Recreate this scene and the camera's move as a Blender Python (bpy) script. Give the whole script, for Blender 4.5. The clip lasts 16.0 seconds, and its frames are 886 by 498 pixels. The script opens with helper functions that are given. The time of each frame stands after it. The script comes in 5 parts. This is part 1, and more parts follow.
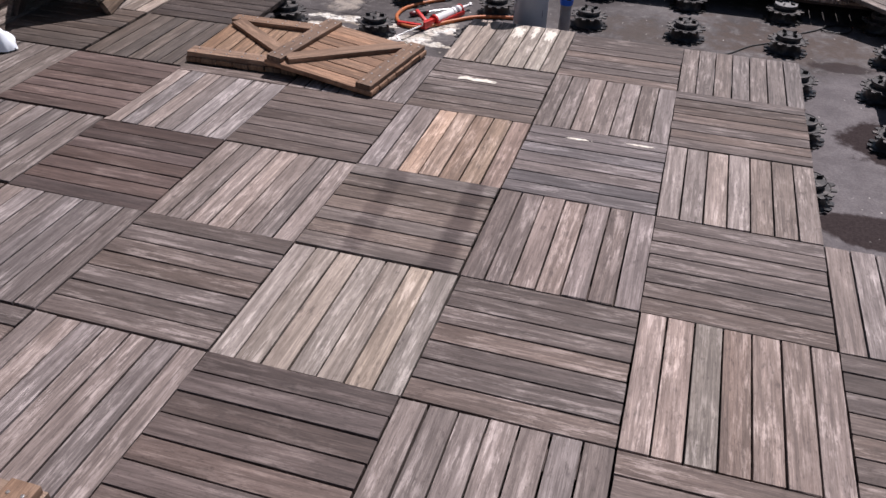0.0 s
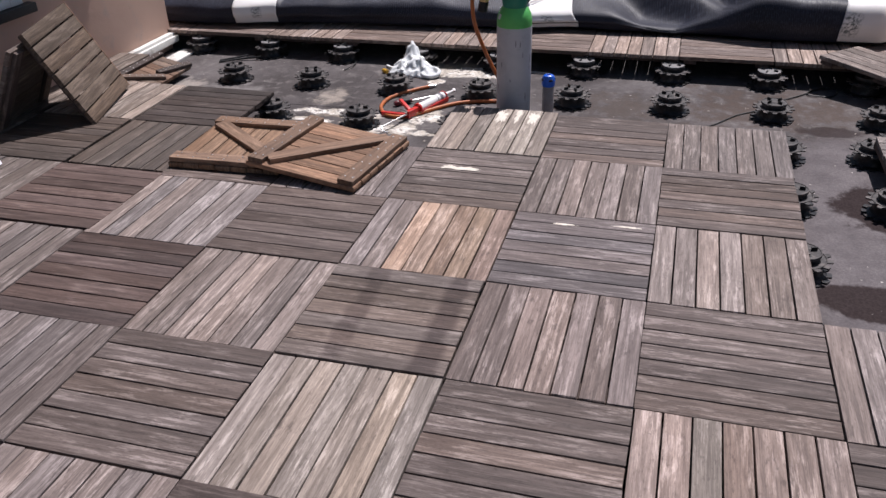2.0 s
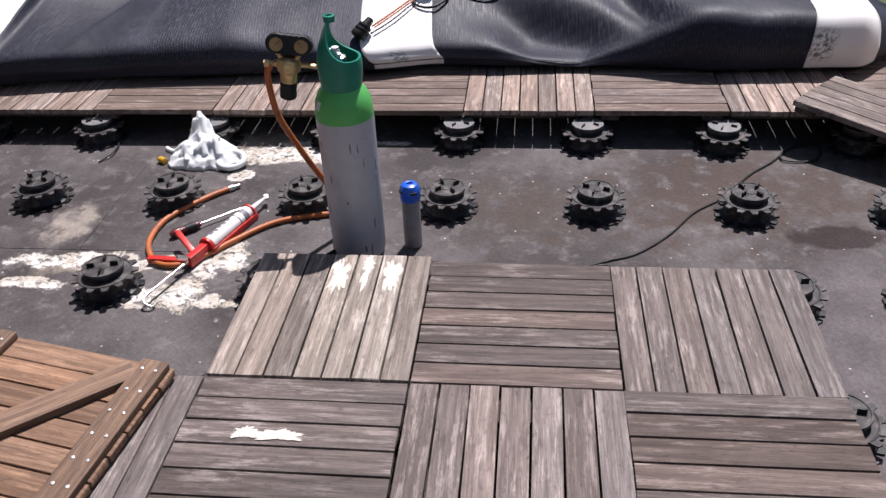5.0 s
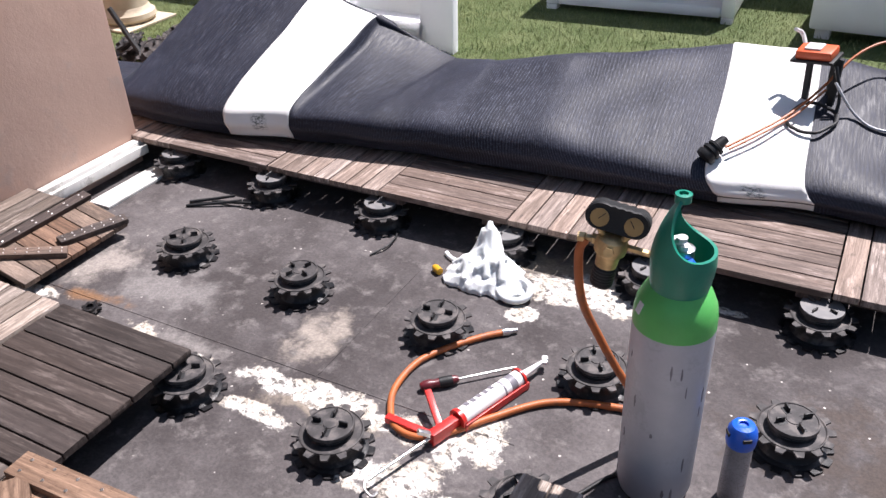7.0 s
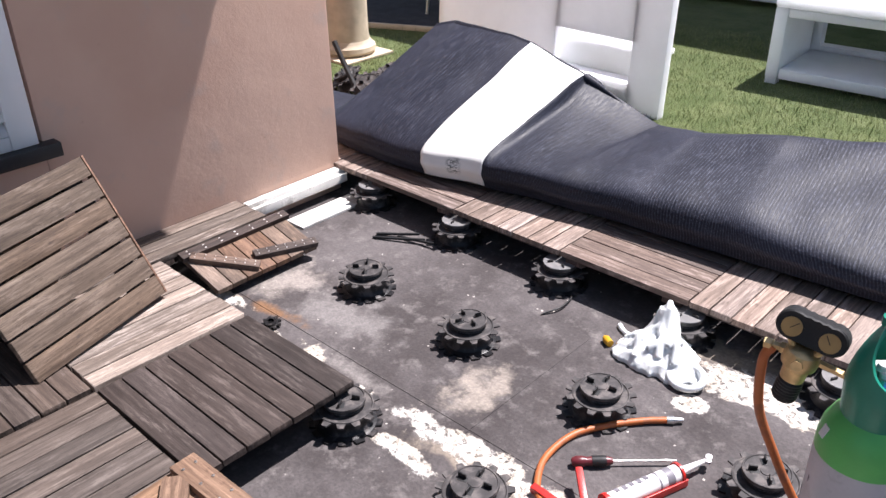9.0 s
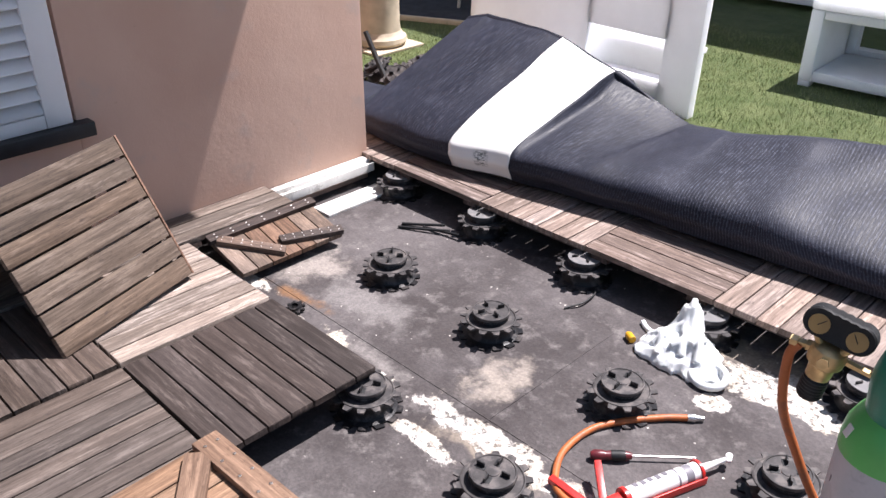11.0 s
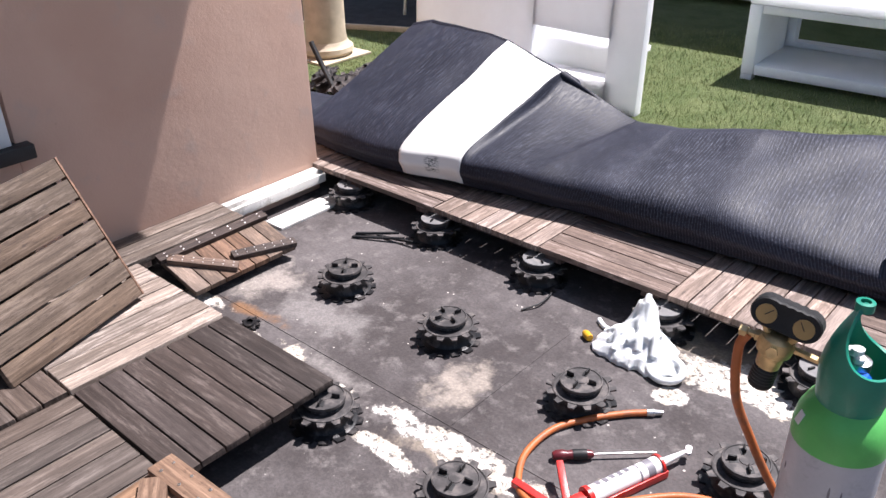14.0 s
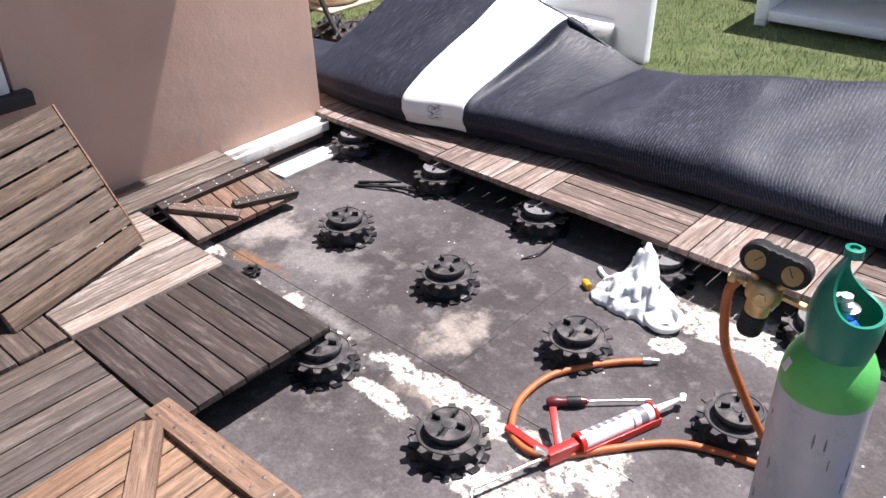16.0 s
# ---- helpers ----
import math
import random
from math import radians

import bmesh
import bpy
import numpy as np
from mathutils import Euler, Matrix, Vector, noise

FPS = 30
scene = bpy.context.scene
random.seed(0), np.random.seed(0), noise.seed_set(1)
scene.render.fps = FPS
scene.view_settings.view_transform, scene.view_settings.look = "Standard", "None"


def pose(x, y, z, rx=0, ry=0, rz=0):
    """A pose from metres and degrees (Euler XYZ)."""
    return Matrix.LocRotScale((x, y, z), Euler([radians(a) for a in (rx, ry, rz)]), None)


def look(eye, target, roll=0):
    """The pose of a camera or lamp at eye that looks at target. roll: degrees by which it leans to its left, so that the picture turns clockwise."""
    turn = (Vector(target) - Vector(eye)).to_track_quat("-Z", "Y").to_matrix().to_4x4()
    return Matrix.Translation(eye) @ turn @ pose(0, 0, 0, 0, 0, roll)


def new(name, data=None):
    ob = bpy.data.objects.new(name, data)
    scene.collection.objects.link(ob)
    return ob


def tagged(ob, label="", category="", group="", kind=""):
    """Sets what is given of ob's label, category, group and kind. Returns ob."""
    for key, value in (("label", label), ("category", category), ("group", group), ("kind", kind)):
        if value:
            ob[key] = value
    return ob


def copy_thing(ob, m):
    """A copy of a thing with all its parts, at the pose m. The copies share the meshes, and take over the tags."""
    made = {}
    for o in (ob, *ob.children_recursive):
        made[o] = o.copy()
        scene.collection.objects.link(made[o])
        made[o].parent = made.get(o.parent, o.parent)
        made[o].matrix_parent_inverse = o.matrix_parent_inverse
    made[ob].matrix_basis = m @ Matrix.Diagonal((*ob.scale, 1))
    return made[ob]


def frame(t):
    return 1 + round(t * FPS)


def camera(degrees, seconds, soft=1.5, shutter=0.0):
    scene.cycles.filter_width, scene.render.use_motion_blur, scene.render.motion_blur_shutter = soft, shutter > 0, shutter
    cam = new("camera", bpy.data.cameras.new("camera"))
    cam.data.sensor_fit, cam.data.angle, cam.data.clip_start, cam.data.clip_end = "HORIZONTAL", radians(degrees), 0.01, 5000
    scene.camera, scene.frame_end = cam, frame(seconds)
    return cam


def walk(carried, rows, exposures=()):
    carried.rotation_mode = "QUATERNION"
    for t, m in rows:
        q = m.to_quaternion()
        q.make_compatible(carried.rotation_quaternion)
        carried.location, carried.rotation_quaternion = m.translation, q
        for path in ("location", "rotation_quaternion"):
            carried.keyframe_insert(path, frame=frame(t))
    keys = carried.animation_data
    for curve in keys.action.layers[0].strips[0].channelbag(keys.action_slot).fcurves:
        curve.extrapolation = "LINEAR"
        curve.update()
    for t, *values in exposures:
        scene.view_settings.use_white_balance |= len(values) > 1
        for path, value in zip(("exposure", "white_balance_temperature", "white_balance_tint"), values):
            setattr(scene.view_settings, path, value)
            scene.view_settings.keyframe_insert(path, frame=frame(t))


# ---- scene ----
cam = camera(55.9, 16.0)
PATH = [
    (0, (0.458, -2.317, 1.39), (0.017, -0.736, 0.247), 2.0),
    (0.5, (0.465, -2.32, 1.401), (0.028, -0.726, 0.274), 2.2),
    (1, (0.462, -2.326, 1.417), (-0.037, -0.703, 0.361), 0.3),
    (1.5, (0.458, -2.319, 1.415), (-0.044, -0.697, 0.36), -0.7),
    (2, (0.511, -2.194, 1.42), (0.019, -0.533, 0.421), -1.8),
    (2.5, (0.479, -1.949, 1.405), (0.08, -0.252, 0.424), -1.4),
    (3, (0.4, -1.637, 1.412), (0.218, 0.058, 0.367), -0.3),
    (3.2, (0.385, -1.526, 1.404), (0.256, 0.167, 0.347), -0.3),
    (5.3, (0.271, -0.259, 1.366), (0.045, 1.38, 0.242), -3.5),
    (5.5, (0.275, -0.149, 1.372), (-0.032, 1.477, 0.25), -2.3),
    (6, (0.196, 0.031, 1.376), (-0.418, 1.574, 0.262), -2.7),
    (6.5, (0.051, 0.209, 1.387), (-0.653, 1.757, 0.334), -0.9),
    (7, (0.002, 0.332, 1.391), (-0.834, 1.806, 0.328), -2.7),
    (7.5, (0.0, 0.411, 1.416), (-1.023, 1.808, 0.415), -0.8),
    (8, (-0.025, 0.39, 1.427), (-1.241, 1.662, 0.477), -3.2),
    (8.2, (-0.025, 0.377, 1.434), (-1.236, 1.647, 0.474), -2.2),
    (10.3, (-0.012, 0.361, 1.408), (-1.228, 1.632, 0.456), -0.1),
    (10.5, (-0.012, 0.356, 1.408), (-1.254, 1.604, 0.461), -0.2),
    (11, (-0.016, 0.352, 1.409), (-1.257, 1.584, 0.438), -0.0),
    (11.5, (-0.024, 0.358, 1.404), (-1.255, 1.582, 0.412), 0.3),
    (12, (-0.025, 0.364, 1.403), (-1.239, 1.606, 0.41), 0.1),
    (12.5, (-0.018, 0.374, 1.402), (-1.198, 1.653, 0.416), -0.7),
    (13, (-0.009, 0.375, 1.407), (-1.182, 1.679, 0.446), -1.2),
    (13.5, (-0.002, 0.369, 1.409), (-1.166, 1.684, 0.451), -1.0),
    (14, (-0.006, 0.374, 1.407), (-1.183, 1.675, 0.448), -1.3),
    (14.5, (-0.009, 0.374, 1.405), (-1.177, 1.67, 0.427), -1.2),
    (15, (-0.002, 0.391, 1.399), (-1.146, 1.693, 0.401), -2.3),
    (15.5, (0.02, 0.409, 1.394), (-1.082, 1.721, 0.362), -2.8),
    (16, (0.035, 0.413, 1.39), (-1.136, 1.643, 0.333), -1.9),
]
walk(cam, [(t, look(eye, target, roll)) for t, eye, target, roll in PATH], [(0.0, 0.24), (3.0, 0.21), (5.3, 0.51), (6.0, 0.65), (7.0, 0.95), (8.0, 1.08), (16.0, 1.12)])

# ---- world, sun and exposure ----
SUN = Vector((0.16, 0.48, 1.0)).normalized()
world = bpy.data.worlds.new("sky")
scene.world = world
world.use_nodes = True
wn = world.node_tree
sky = wn.nodes.new("ShaderNodeTexSky")
sky.sky_type, sky.sun_disc = "NISHITA", False
sky.sun_elevation = math.asin(SUN.z)
sky.sun_rotation = math.atan2(SUN.x, SUN.y)
wn.nodes["Background"].inputs["Strength"].default_value = 0.065
wn.links.new(sky.outputs[0], wn.nodes["Background"].inputs["Color"])
sun = new("sun", bpy.data.lights.new("sun", "SUN"))
sun.data.energy, sun.data.angle, sun.data.color = 5.0, radians(0.55), (1.0, 0.945, 0.975)
sun.matrix_world = look((3, 6, 12), Vector((3, 6, 12)) - SUN)

# ---- materials ----


class Nodes:
    """A short hand for node materials."""

    def __init__(self, name, rough=0.7, metal=0.0, spec=0.5):
        self.mat = bpy.data.materials.new(name)
        self.mat.use_nodes = True
        self.t = self.mat.node_tree
        self.b = self.t.nodes["Principled BSDF"]
        self.b.inputs["Roughness"].default_value = rough
        self.b.inputs["Metallic"].default_value = metal
        self.b.inputs["Specular IOR Level"].default_value = spec
        self.co = self.t.nodes.new("ShaderNodeTexCoord").outputs["Object"]
        self.info = self.t.nodes.new("ShaderNodeObjectInfo")

    def put(self, socket, value):
        if isinstance(value, bpy.types.NodeSocket):
            self.t.links.new(value, socket)
        elif value is not None:
            socket.default_value = value

    def math(self, op, a, b=None, c=None, clamp=False):
        n = self.t.nodes.new("ShaderNodeMath")
        n.operation, n.use_clamp = op, clamp
        for k, v in enumerate((a, b, c)):
            self.put(n.inputs[k], v)
        return n.outputs[0]

    def vec(self, op, a, b=None):
        n = self.t.nodes.new("ShaderNodeVectorMath")
        n.operation = op
        self.put(n.inputs[0], a)
        self.put(n.inputs[1], b)
        return n.outputs["Value"] if op in ("LENGTH", "DOT_PRODUCT", "DISTANCE") else n.outputs[0]

    def shifted(self, amount=37.0):
        return self.vec("ADD", self.co, self.scaled_random(amount))

    def scaled_random(self, amount):
        n = self.t.nodes.new("ShaderNodeCombineXYZ")
        for k, f in enumerate((1.0, 0.7, 0.31)):
            self.put(n.inputs[k], self.math("MULTIPLY", self.info.outputs["Random"], amount * f))
        return n.outputs[0]

    def noise(self, at, scale, detail=4.0, rough=0.55, stretch=None, lac=2.0):
        n = self.t.nodes.new("ShaderNodeTexNoise")
        n.inputs["Scale"].default_value, n.inputs["Detail"].default_value = scale, detail
        n.inputs["Roughness"].default_value, n.inputs["Lacunarity"].default_value = rough, lac
        self.put(n.inputs["Vector"], self.vec("MULTIPLY", at, stretch) if stretch else at)
        return n.outputs["Fac"]

    def voronoi(self, at, scale, feature="F1"):
        n = self.t.nodes.new("ShaderNodeTexVoronoi")
        n.feature = feature
        n.inputs["Scale"].default_value = scale
        self.put(n.inputs["Vector"], at)
        return n.outputs["Distance"]

    def ramp(self, x, lo, hi, a=0.0, b=1.0):
        n = self.t.nodes.new("ShaderNodeMapRange")
        n.interpolation_type = "SMOOTHSTEP"
        for k, v in enumerate((x, lo, hi, a, b)):
            self.put(n.inputs[k], v)
        return n.outputs[0]

    def mix(self, f, a, b, kind="MIX"):
        n = self.t.nodes.new("ShaderNodeMix")
        n.data_type, n.blend_type = "RGBA", kind
        self.put(n.inputs["Factor"], f)
        for k, v in ((6, a), (7, b)):
            self.put(n.inputs[k], (*v, 1.0) if isinstance(v, tuple) and len(v) == 3 else v)
        return n.outputs[2]

    def colour(self, value):
        self.put(self.b.inputs["Base Color"], (*value, 1.0) if isinstance(value, tuple) else value)
        return self

    def rough(self, value):
        self.put(self.b.inputs["Roughness"], value)
        return self

    def bump(self, height, depth, strength=1.0):
        n = self.t.nodes.new("ShaderNodeBump")
        n.inputs["Distance"].default_value, n.inputs["Strength"].default_value = depth, strength
        self.put(n.inputs["Height"], height)
        self.put(self.b.inputs["Normal"], n.outputs[0])
        return self


def wood(name, streak, worn, knots=0.35, bands=()):
    """Weathered board: its tone is the object's colour, grain along the object's y."""
    m = Nodes(name, 0.75, spec=0.25)
    at = m.shifted()
    tone = m.info.outputs["Color"]
    fine = m.noise(at, 1.0, 6.0, 0.75, (340.0, 11.0, 60.0))
    long = m.noise(at, 1.0, 5.0, 0.65, (75.0, 4.0, 20.0))
    patch = m.noise(at, 1.0, 6.0, 0.76, (56.0, 9.0, 14.0))
    slow = m.noise(at, 1.0, 2.0, 0.5, (9.0, 4.0, 3.0))
    c = m.mix(m.ramp(long, 0.32, 0.70), m.mix(1.0, tone, (0.60, 0.57, 0.57), "MULTIPLY"), m.mix(1.0, tone, (1.18, 1.16, 1.17), "MULTIPLY"))
    worn_at = m.math("MULTIPLY", m.ramp(m.math("ADD", m.math("MULTIPLY", patch, 0.75), m.math("MULTIPLY", long, 0.35)), 0.54, 0.66), m.ramp(slow, 0.36, 0.60))
    c = m.mix(m.math("MULTIPLY", worn_at, worn), c, m.mix(0.72, streak, m.mix(1.0, tone, (1.95, 1.95, 2.0), "MULTIPLY")))
    c = m.mix(m.math("MULTIPLY", m.ramp(m.noise(at, 1.0, 5.0, 0.7, (44.0, 16.0, 12.0)), 0.57, 0.70), knots), c, (0.045, 0.034, 0.032))
    c = m.mix(m.ramp(fine, 0.34, 0.72), m.mix(1.0, c, (0.72, 0.70, 0.70), "MULTIPLY"), m.mix(1.0, c, (1.17, 1.17, 1.17), "MULTIPLY"))
    pits = m.noise(at, 1.0, 4.0, 0.7, (130.0, 48.0, 40.0))
    c = m.mix(m.math("MULTIPLY", m.ramp(pits, 0.56, 0.68), 0.5), c, m.mix(1.0, c, (0.45, 0.42, 0.42), "MULTIPLY"))
    flecks = m.noise(m.vec("ADD", at, (3.1, 1.7, 0.4)), 1.0, 4.0, 0.7, (150.0, 30.0, 40.0))
    c = m.mix(m.math("MULTIPLY", m.ramp(flecks, 0.58, 0.70), worn * 0.55), c, m.mix(1.0, c, (1.75, 1.75, 1.78), "MULTIPLY"))
    if bands:
        # darker soft-edged bands across the boards, each at its own y
        split = m.t.nodes.new("ShaderNodeSeparateXYZ")
        m.put(split.inputs[0], m.co)
        for y, w, dark in bands:
            d = m.math("ADD", m.math("ABSOLUTE", m.math("SUBTRACT", split.outputs[1], y)), m.math("MULTIPLY", m.math("SUBTRACT", slow, 0.5), 0.06))
            c = m.mix(m.math("MULTIPLY", m.ramp(d, w, w * 0.45), dark), c, m.mix(1.0, c, (0.42, 0.38, 0.40), "MULTIPLY"))
    m.colour(c).rough(m.ramp(long, 0.2, 0.8, 0.62, 0.86))
    return m.bump(m.math("ADD", m.math("MULTIPLY", fine, 0.6), m.math("MULTIPLY", long, 0.6)), 0.0016).mat


def plain(name, colour, rough=0.5, metal=0.0, vary=0.18, scale=14.0, grain=0.0004, spec=0.5, dirt=None, dirt_amount=0.5):
    m = Nodes(name, rough, metal, spec)
    at = m.shifted(11.0)
    big, small = m.noise(at, scale, 4.0), m.noise(at, scale * 14.0, 3.0)
    low, high = tuple(v * (1 - vary) for v in colour), tuple(min(1.0, v * (1 + vary)) for v in colour)
    c = m.mix(m.ramp(big, 0.3, 0.7), low, high)
    if dirt:
        c = m.mix(m.math("MULTIPLY", m.ramp(m.math("ADD", big, m.math("MULTIPLY", small, 0.25)), 0.62, 0.78), dirt_amount), c, dirt)
    m.colour(c).rough(m.ramp(small, 0.2, 0.8, max(0.02, rough - 0.09), min(1.0, rough + 0.09)))
    return m.bump(small, grain).mat


WOOD = wood("weathered_teak", (0.50, 0.44, 0.41), 0.70, 0.5)
WOOD_BROWN = wood("brown_weathered_teak", (0.36, 0.31, 0.28), 0.38, 0.5)
WOOD_MARKED = wood("marked_teak", (0.50, 0.44, 0.41), 0.5, 0.5, ((-0.18, 0.05, 0.8), (0.09, 0.045, 0.6)))
WOOD_RAW = wood("teak_underside", (0.42, 0.27, 0.16), 0.4, 0.2)
WOOD_BATTEN = wood("teak_batten", (0.36, 0.26, 0.18), 0.35, 0.3)
BLACK_PLASTIC = plain("black_plastic", (0.012, 0.0115, 0.013), 0.42, vary=0.25, scale=30.0, spec=0.3, dirt=(0.16, 0.14, 0.13), dirt_amount=0.35)
# black plastic paled partly for dust, partly for sunlight on plates and collars
DUSTY_LIT_PLASTIC = plain("dusty_lit_black_plastic", (0.054, 0.049, 0.049), 0.66, vary=0.3, scale=30.0, spec=0.3, dirt=(0.15, 0.13, 0.12), dirt_amount=0.6)
RUBBER = plain("black_rubber", (0.013, 0.013, 0.014), 0.55, vary=0.3, spec=0.35)
WHITE_PAINT = plain("white_resin", (0.88, 0.88, 0.91), 0.45, vary=0.03, scale=5.0)
for key, value in (("Subsurface Weight", 0.7), ("Subsurface Scale", 0.15), ("Subsurface Radius", (1.0, 1.0, 1.0))):
    WHITE_PAINT.node_tree.nodes["Principled BSDF"].inputs[key].default_value = value
STEEL_PAINT = plain("grey_white_cylinder_paint", (0.44, 0.44, 0.475), 0.42, vary=0.07, scale=9.0, dirt=(0.16, 0.16, 0.17), dirt_amount=0.28)
GREEN_LIGHT = plain("light_green_paint", (0.095, 0.42, 0.10), 0.38, vary=0.08)
GREEN_DARK = plain("dark_green_plastic", (0.006, 0.185, 0.122), 0.36, vary=0.1)
BLUE = plain("blue_plastic", (0.01, 0.10, 0.55), 0.35, vary=0.1)
BRASS = plain("brass", (0.60, 0.45, 0.24), 0.44, 0.85, vary=0.2, scale=40.0)
STEEL = plain("steel", (0.62, 0.61, 0.60), 0.33, 1.0, vary=0.12, scale=30.0)
DIAL = plain("gauge_dial", (0.36, 0.22, 0.075), 0.4, vary=0.12)
ORANGE_HOSE = plain("orange_hose", (0.42, 0.115, 0.03), 0.5, vary=0.15, scale=20.0, dirt=(0.12, 0.06, 0.04))
RED = plain("red_paint", (0.50, 0.022, 0.018), 0.36, vary=0.15)
ORANGE = plain("orange_plastic", (0.62, 0.10, 0.03), 0.4, vary=0.1)
LABEL_WHITE = plain("cartridge_white", (0.72, 0.70, 0.69), 0.45, vary=0.05)
PRINT_GREY = plain("printing_grey", (0.16, 0.15, 0.17), 0.5)
# paler grey that stands for sunlight on the far pedestals' tops
LIT_TOP_GREY = plain("lit_top_grey", (0.15, 0.145, 0.145), 0.6, vary=0.12, scale=25.0, dirt=(0.2, 0.18, 0.17))
CORD_GREY = plain("grey_cord", (0.42, 0.42, 0.43), 0.5)
YELLOW = plain("yellow_plastic", (0.68, 0.36, 0.02), 0.45)
CLEAR_GREY = plain("grey_bottle", (0.28, 0.25, 0.245), 0.3, vary=0.15, scale=20.0)
BLUE_GREY = plain("bluish_white_plastic", (0.40, 0.45, 0.50), 0.5, vary=0.06)
STONE = plain("pale_stone", (0.50, 0.42, 0.31), 0.75, vary=0.14, scale=10.0, grain=0.0015)
STONE_GREY = plain("grey_stone_skirting", (0.36, 0.32, 0.28), 0.82, vary=0.22, scale=9.0, grain=0.002, dirt=(0.12, 0.11, 0.1))
FLASHING = plain("white_flashing", (0.70, 0.68, 0.64), 0.55, vary=0.12, scale=8.0, dirt=(0.30, 0.27, 0.24), dirt_amount=0.7)
SILL = plain("dark_slate_sill", (0.013, 0.013, 0.016), 0.45, vary=0.3)
RESIDUE = plain("white_residue", (0.66, 0.60, 0.52), 0.8, vary=0.2, scale=40.0, dirt=(0.3, 0.25, 0.2))
FABRIC_DARK = plain("dark_fabric", (0.03, 0.03, 0.034), 0.9, vary=0.3)


def stucco():
    m = Nodes("terracotta_stucco", 0.88, spec=0.2)
    broad, mid, fine = m.noise(m.co, 1.6, 5.0), m.noise(m.co, 7.0, 4.0), m.noise(m.co, 130.0, 3.0)
    c = m.mix(m.ramp(broad, 0.3, 0.7), (0.55, 0.355, 0.275), (0.63, 0.43, 0.34))
    c = m.mix(m.math("MULTIPLY", m.ramp(mid, 0.58, 0.75), 0.45), c, (0.47, 0.38, 0.34))
    c = m.mix(m.math("MULTIPLY", m.ramp(m.noise(m.co, 16.0, 5.0, 0.7), 0.66, 0.76), 0.5), c, (0.40, 0.26, 0.19))
    m.colour(c)
    return m.bump(m.math("ADD", m.math("MULTIPLY", fine, 0.35), m.math("MULTIPLY", mid, 1.5)), 0.0016).mat


STUCCO = stucco()


def membrane():
    """Old bitumen roofing: grey-brown with dust, pale residue, rust and dried puddles where they lie."""
    m = Nodes("bitumen_membrane", 0.85, spec=0.2)
    warp = m.noise(m.co, 9.0, 5.0, 0.65)
    fine = m.noise(m.co, 120.0, 4.0, 0.65)
    broad = m.noise(m.co, 2.2, 5.0, 0.6)
    mid = m.noise(m.co, 14.0, 6.0, 0.7)
    c = m.mix(m.ramp(broad, 0.32, 0.68), (0.050, 0.043, 0.043), (0.118, 0.106, 0.106))
    c = m.mix(m.math("MULTIPLY", m.ramp(mid, 0.50, 0.72), 0.7), c, (0.185, 0.168, 0.162))
    c = m.mix(m.math("MULTIPLY", m.ramp(m.noise(m.co, 30.0, 5.0, 0.7), 0.56, 0.72), 0.5), c, (0.04, 0.035, 0.033))

    def spot(cx, cy, rx, ry, turn=0.0, edge=0.45, rag=1.3):
        at = m.vec("SUBTRACT", m.co, (cx, cy, 0.0))
        ca, sa = math.cos(radians(turn)), math.sin(radians(turn))
        u = m.vec("DOT_PRODUCT", at, (ca / rx, sa / rx, 0.0))
        v = m.vec("DOT_PRODUCT", at, (-sa / ry, ca / ry, 0.0))
        d = m.math("SQRT", m.math("ADD", m.math("MULTIPLY", u, u), m.math("MULTIPLY", v, v)))
        d = m.math("ADD", d, m.math("MULTIPLY", m.math("SUBTRACT", warp, 0.5), rag * 2.0))
        d = m.math("ADD", d, m.math("MULTIPLY", m.math("SUBTRACT", mid, 0.5), rag))
        return m.ramp(d, 1.0, 1.0 - edge)

    # dusty brown stretches
    for cx, cy, rx, ry, tone, amount in ((1.0, 2.1, 0.75, 0.42, (0.070, 0.051, 0.043), 0.85), (-1.9, 1.86, 0.28, 0.12, (0.20, 0.185, 0.18), 0.75), (-1.65, 1.66, 0.22, 0.05, (0.24, 0.22, 0.21), 0.7), (-1.12, 1.60, 0.3, 0.05, (0.30, 0.25, 0.2), 0.7), (0.28, 2.0, 0.42, 0.3, (0.070, 0.055, 0.048), 0.8), (-1.31, 1.85, 0.11, 0.14, (0.30, 0.26, 0.225), 0.85), (-0.8, 2.5, 0.3, 0.1, (0.24, 0.2, 0.155), 0.8), (-2.22, 1.86, 0.13, 0.16, (0.30, 0.265, 0.24), 0.8)):
        c = m.mix(m.math("MULTIPLY", spot(cx, cy, rx, ry, 0, 0.8), amount), c, tone)
    # dried puddles with silt rims
    silt = m.math("MAXIMUM", spot(1.34, 0.80, 0.46, 1.15, 0, 0.3, 0.4), spot(1.25, 1.55, 0.24, 0.24, 0, 0.5, 0.7))
    wet = m.math("MAXIMUM", spot(1.53, 1.03, 0.40, 0.27, -8, 0.16, 0.35), spot(1.24, 0.35, 0.24, 0.125, -3, 0.16, 0.3))
    wet = m.math("MAXIMUM", wet, spot(1.66, 0.78, 0.24, 0.14, 10, 0.2, 0.3))
    wet = m.math("MAXIMUM", wet, m.math("MULTIPLY", spot(1.24, 1.86, 0.17, 0.075, 0, 0.25, 0.45), 0.75))
    c = m.mix(m.math("MULTIPLY", silt, 0.9), c, m.mix(m.ramp(warp, 0.35, 0.65), (0.098, 0.086, 0.090), (0.135, 0.120, 0.124)))
    c = m.mix(m.math("MULTIPLY", wet, 0.95), c, (0.034, 0.026, 0.026))
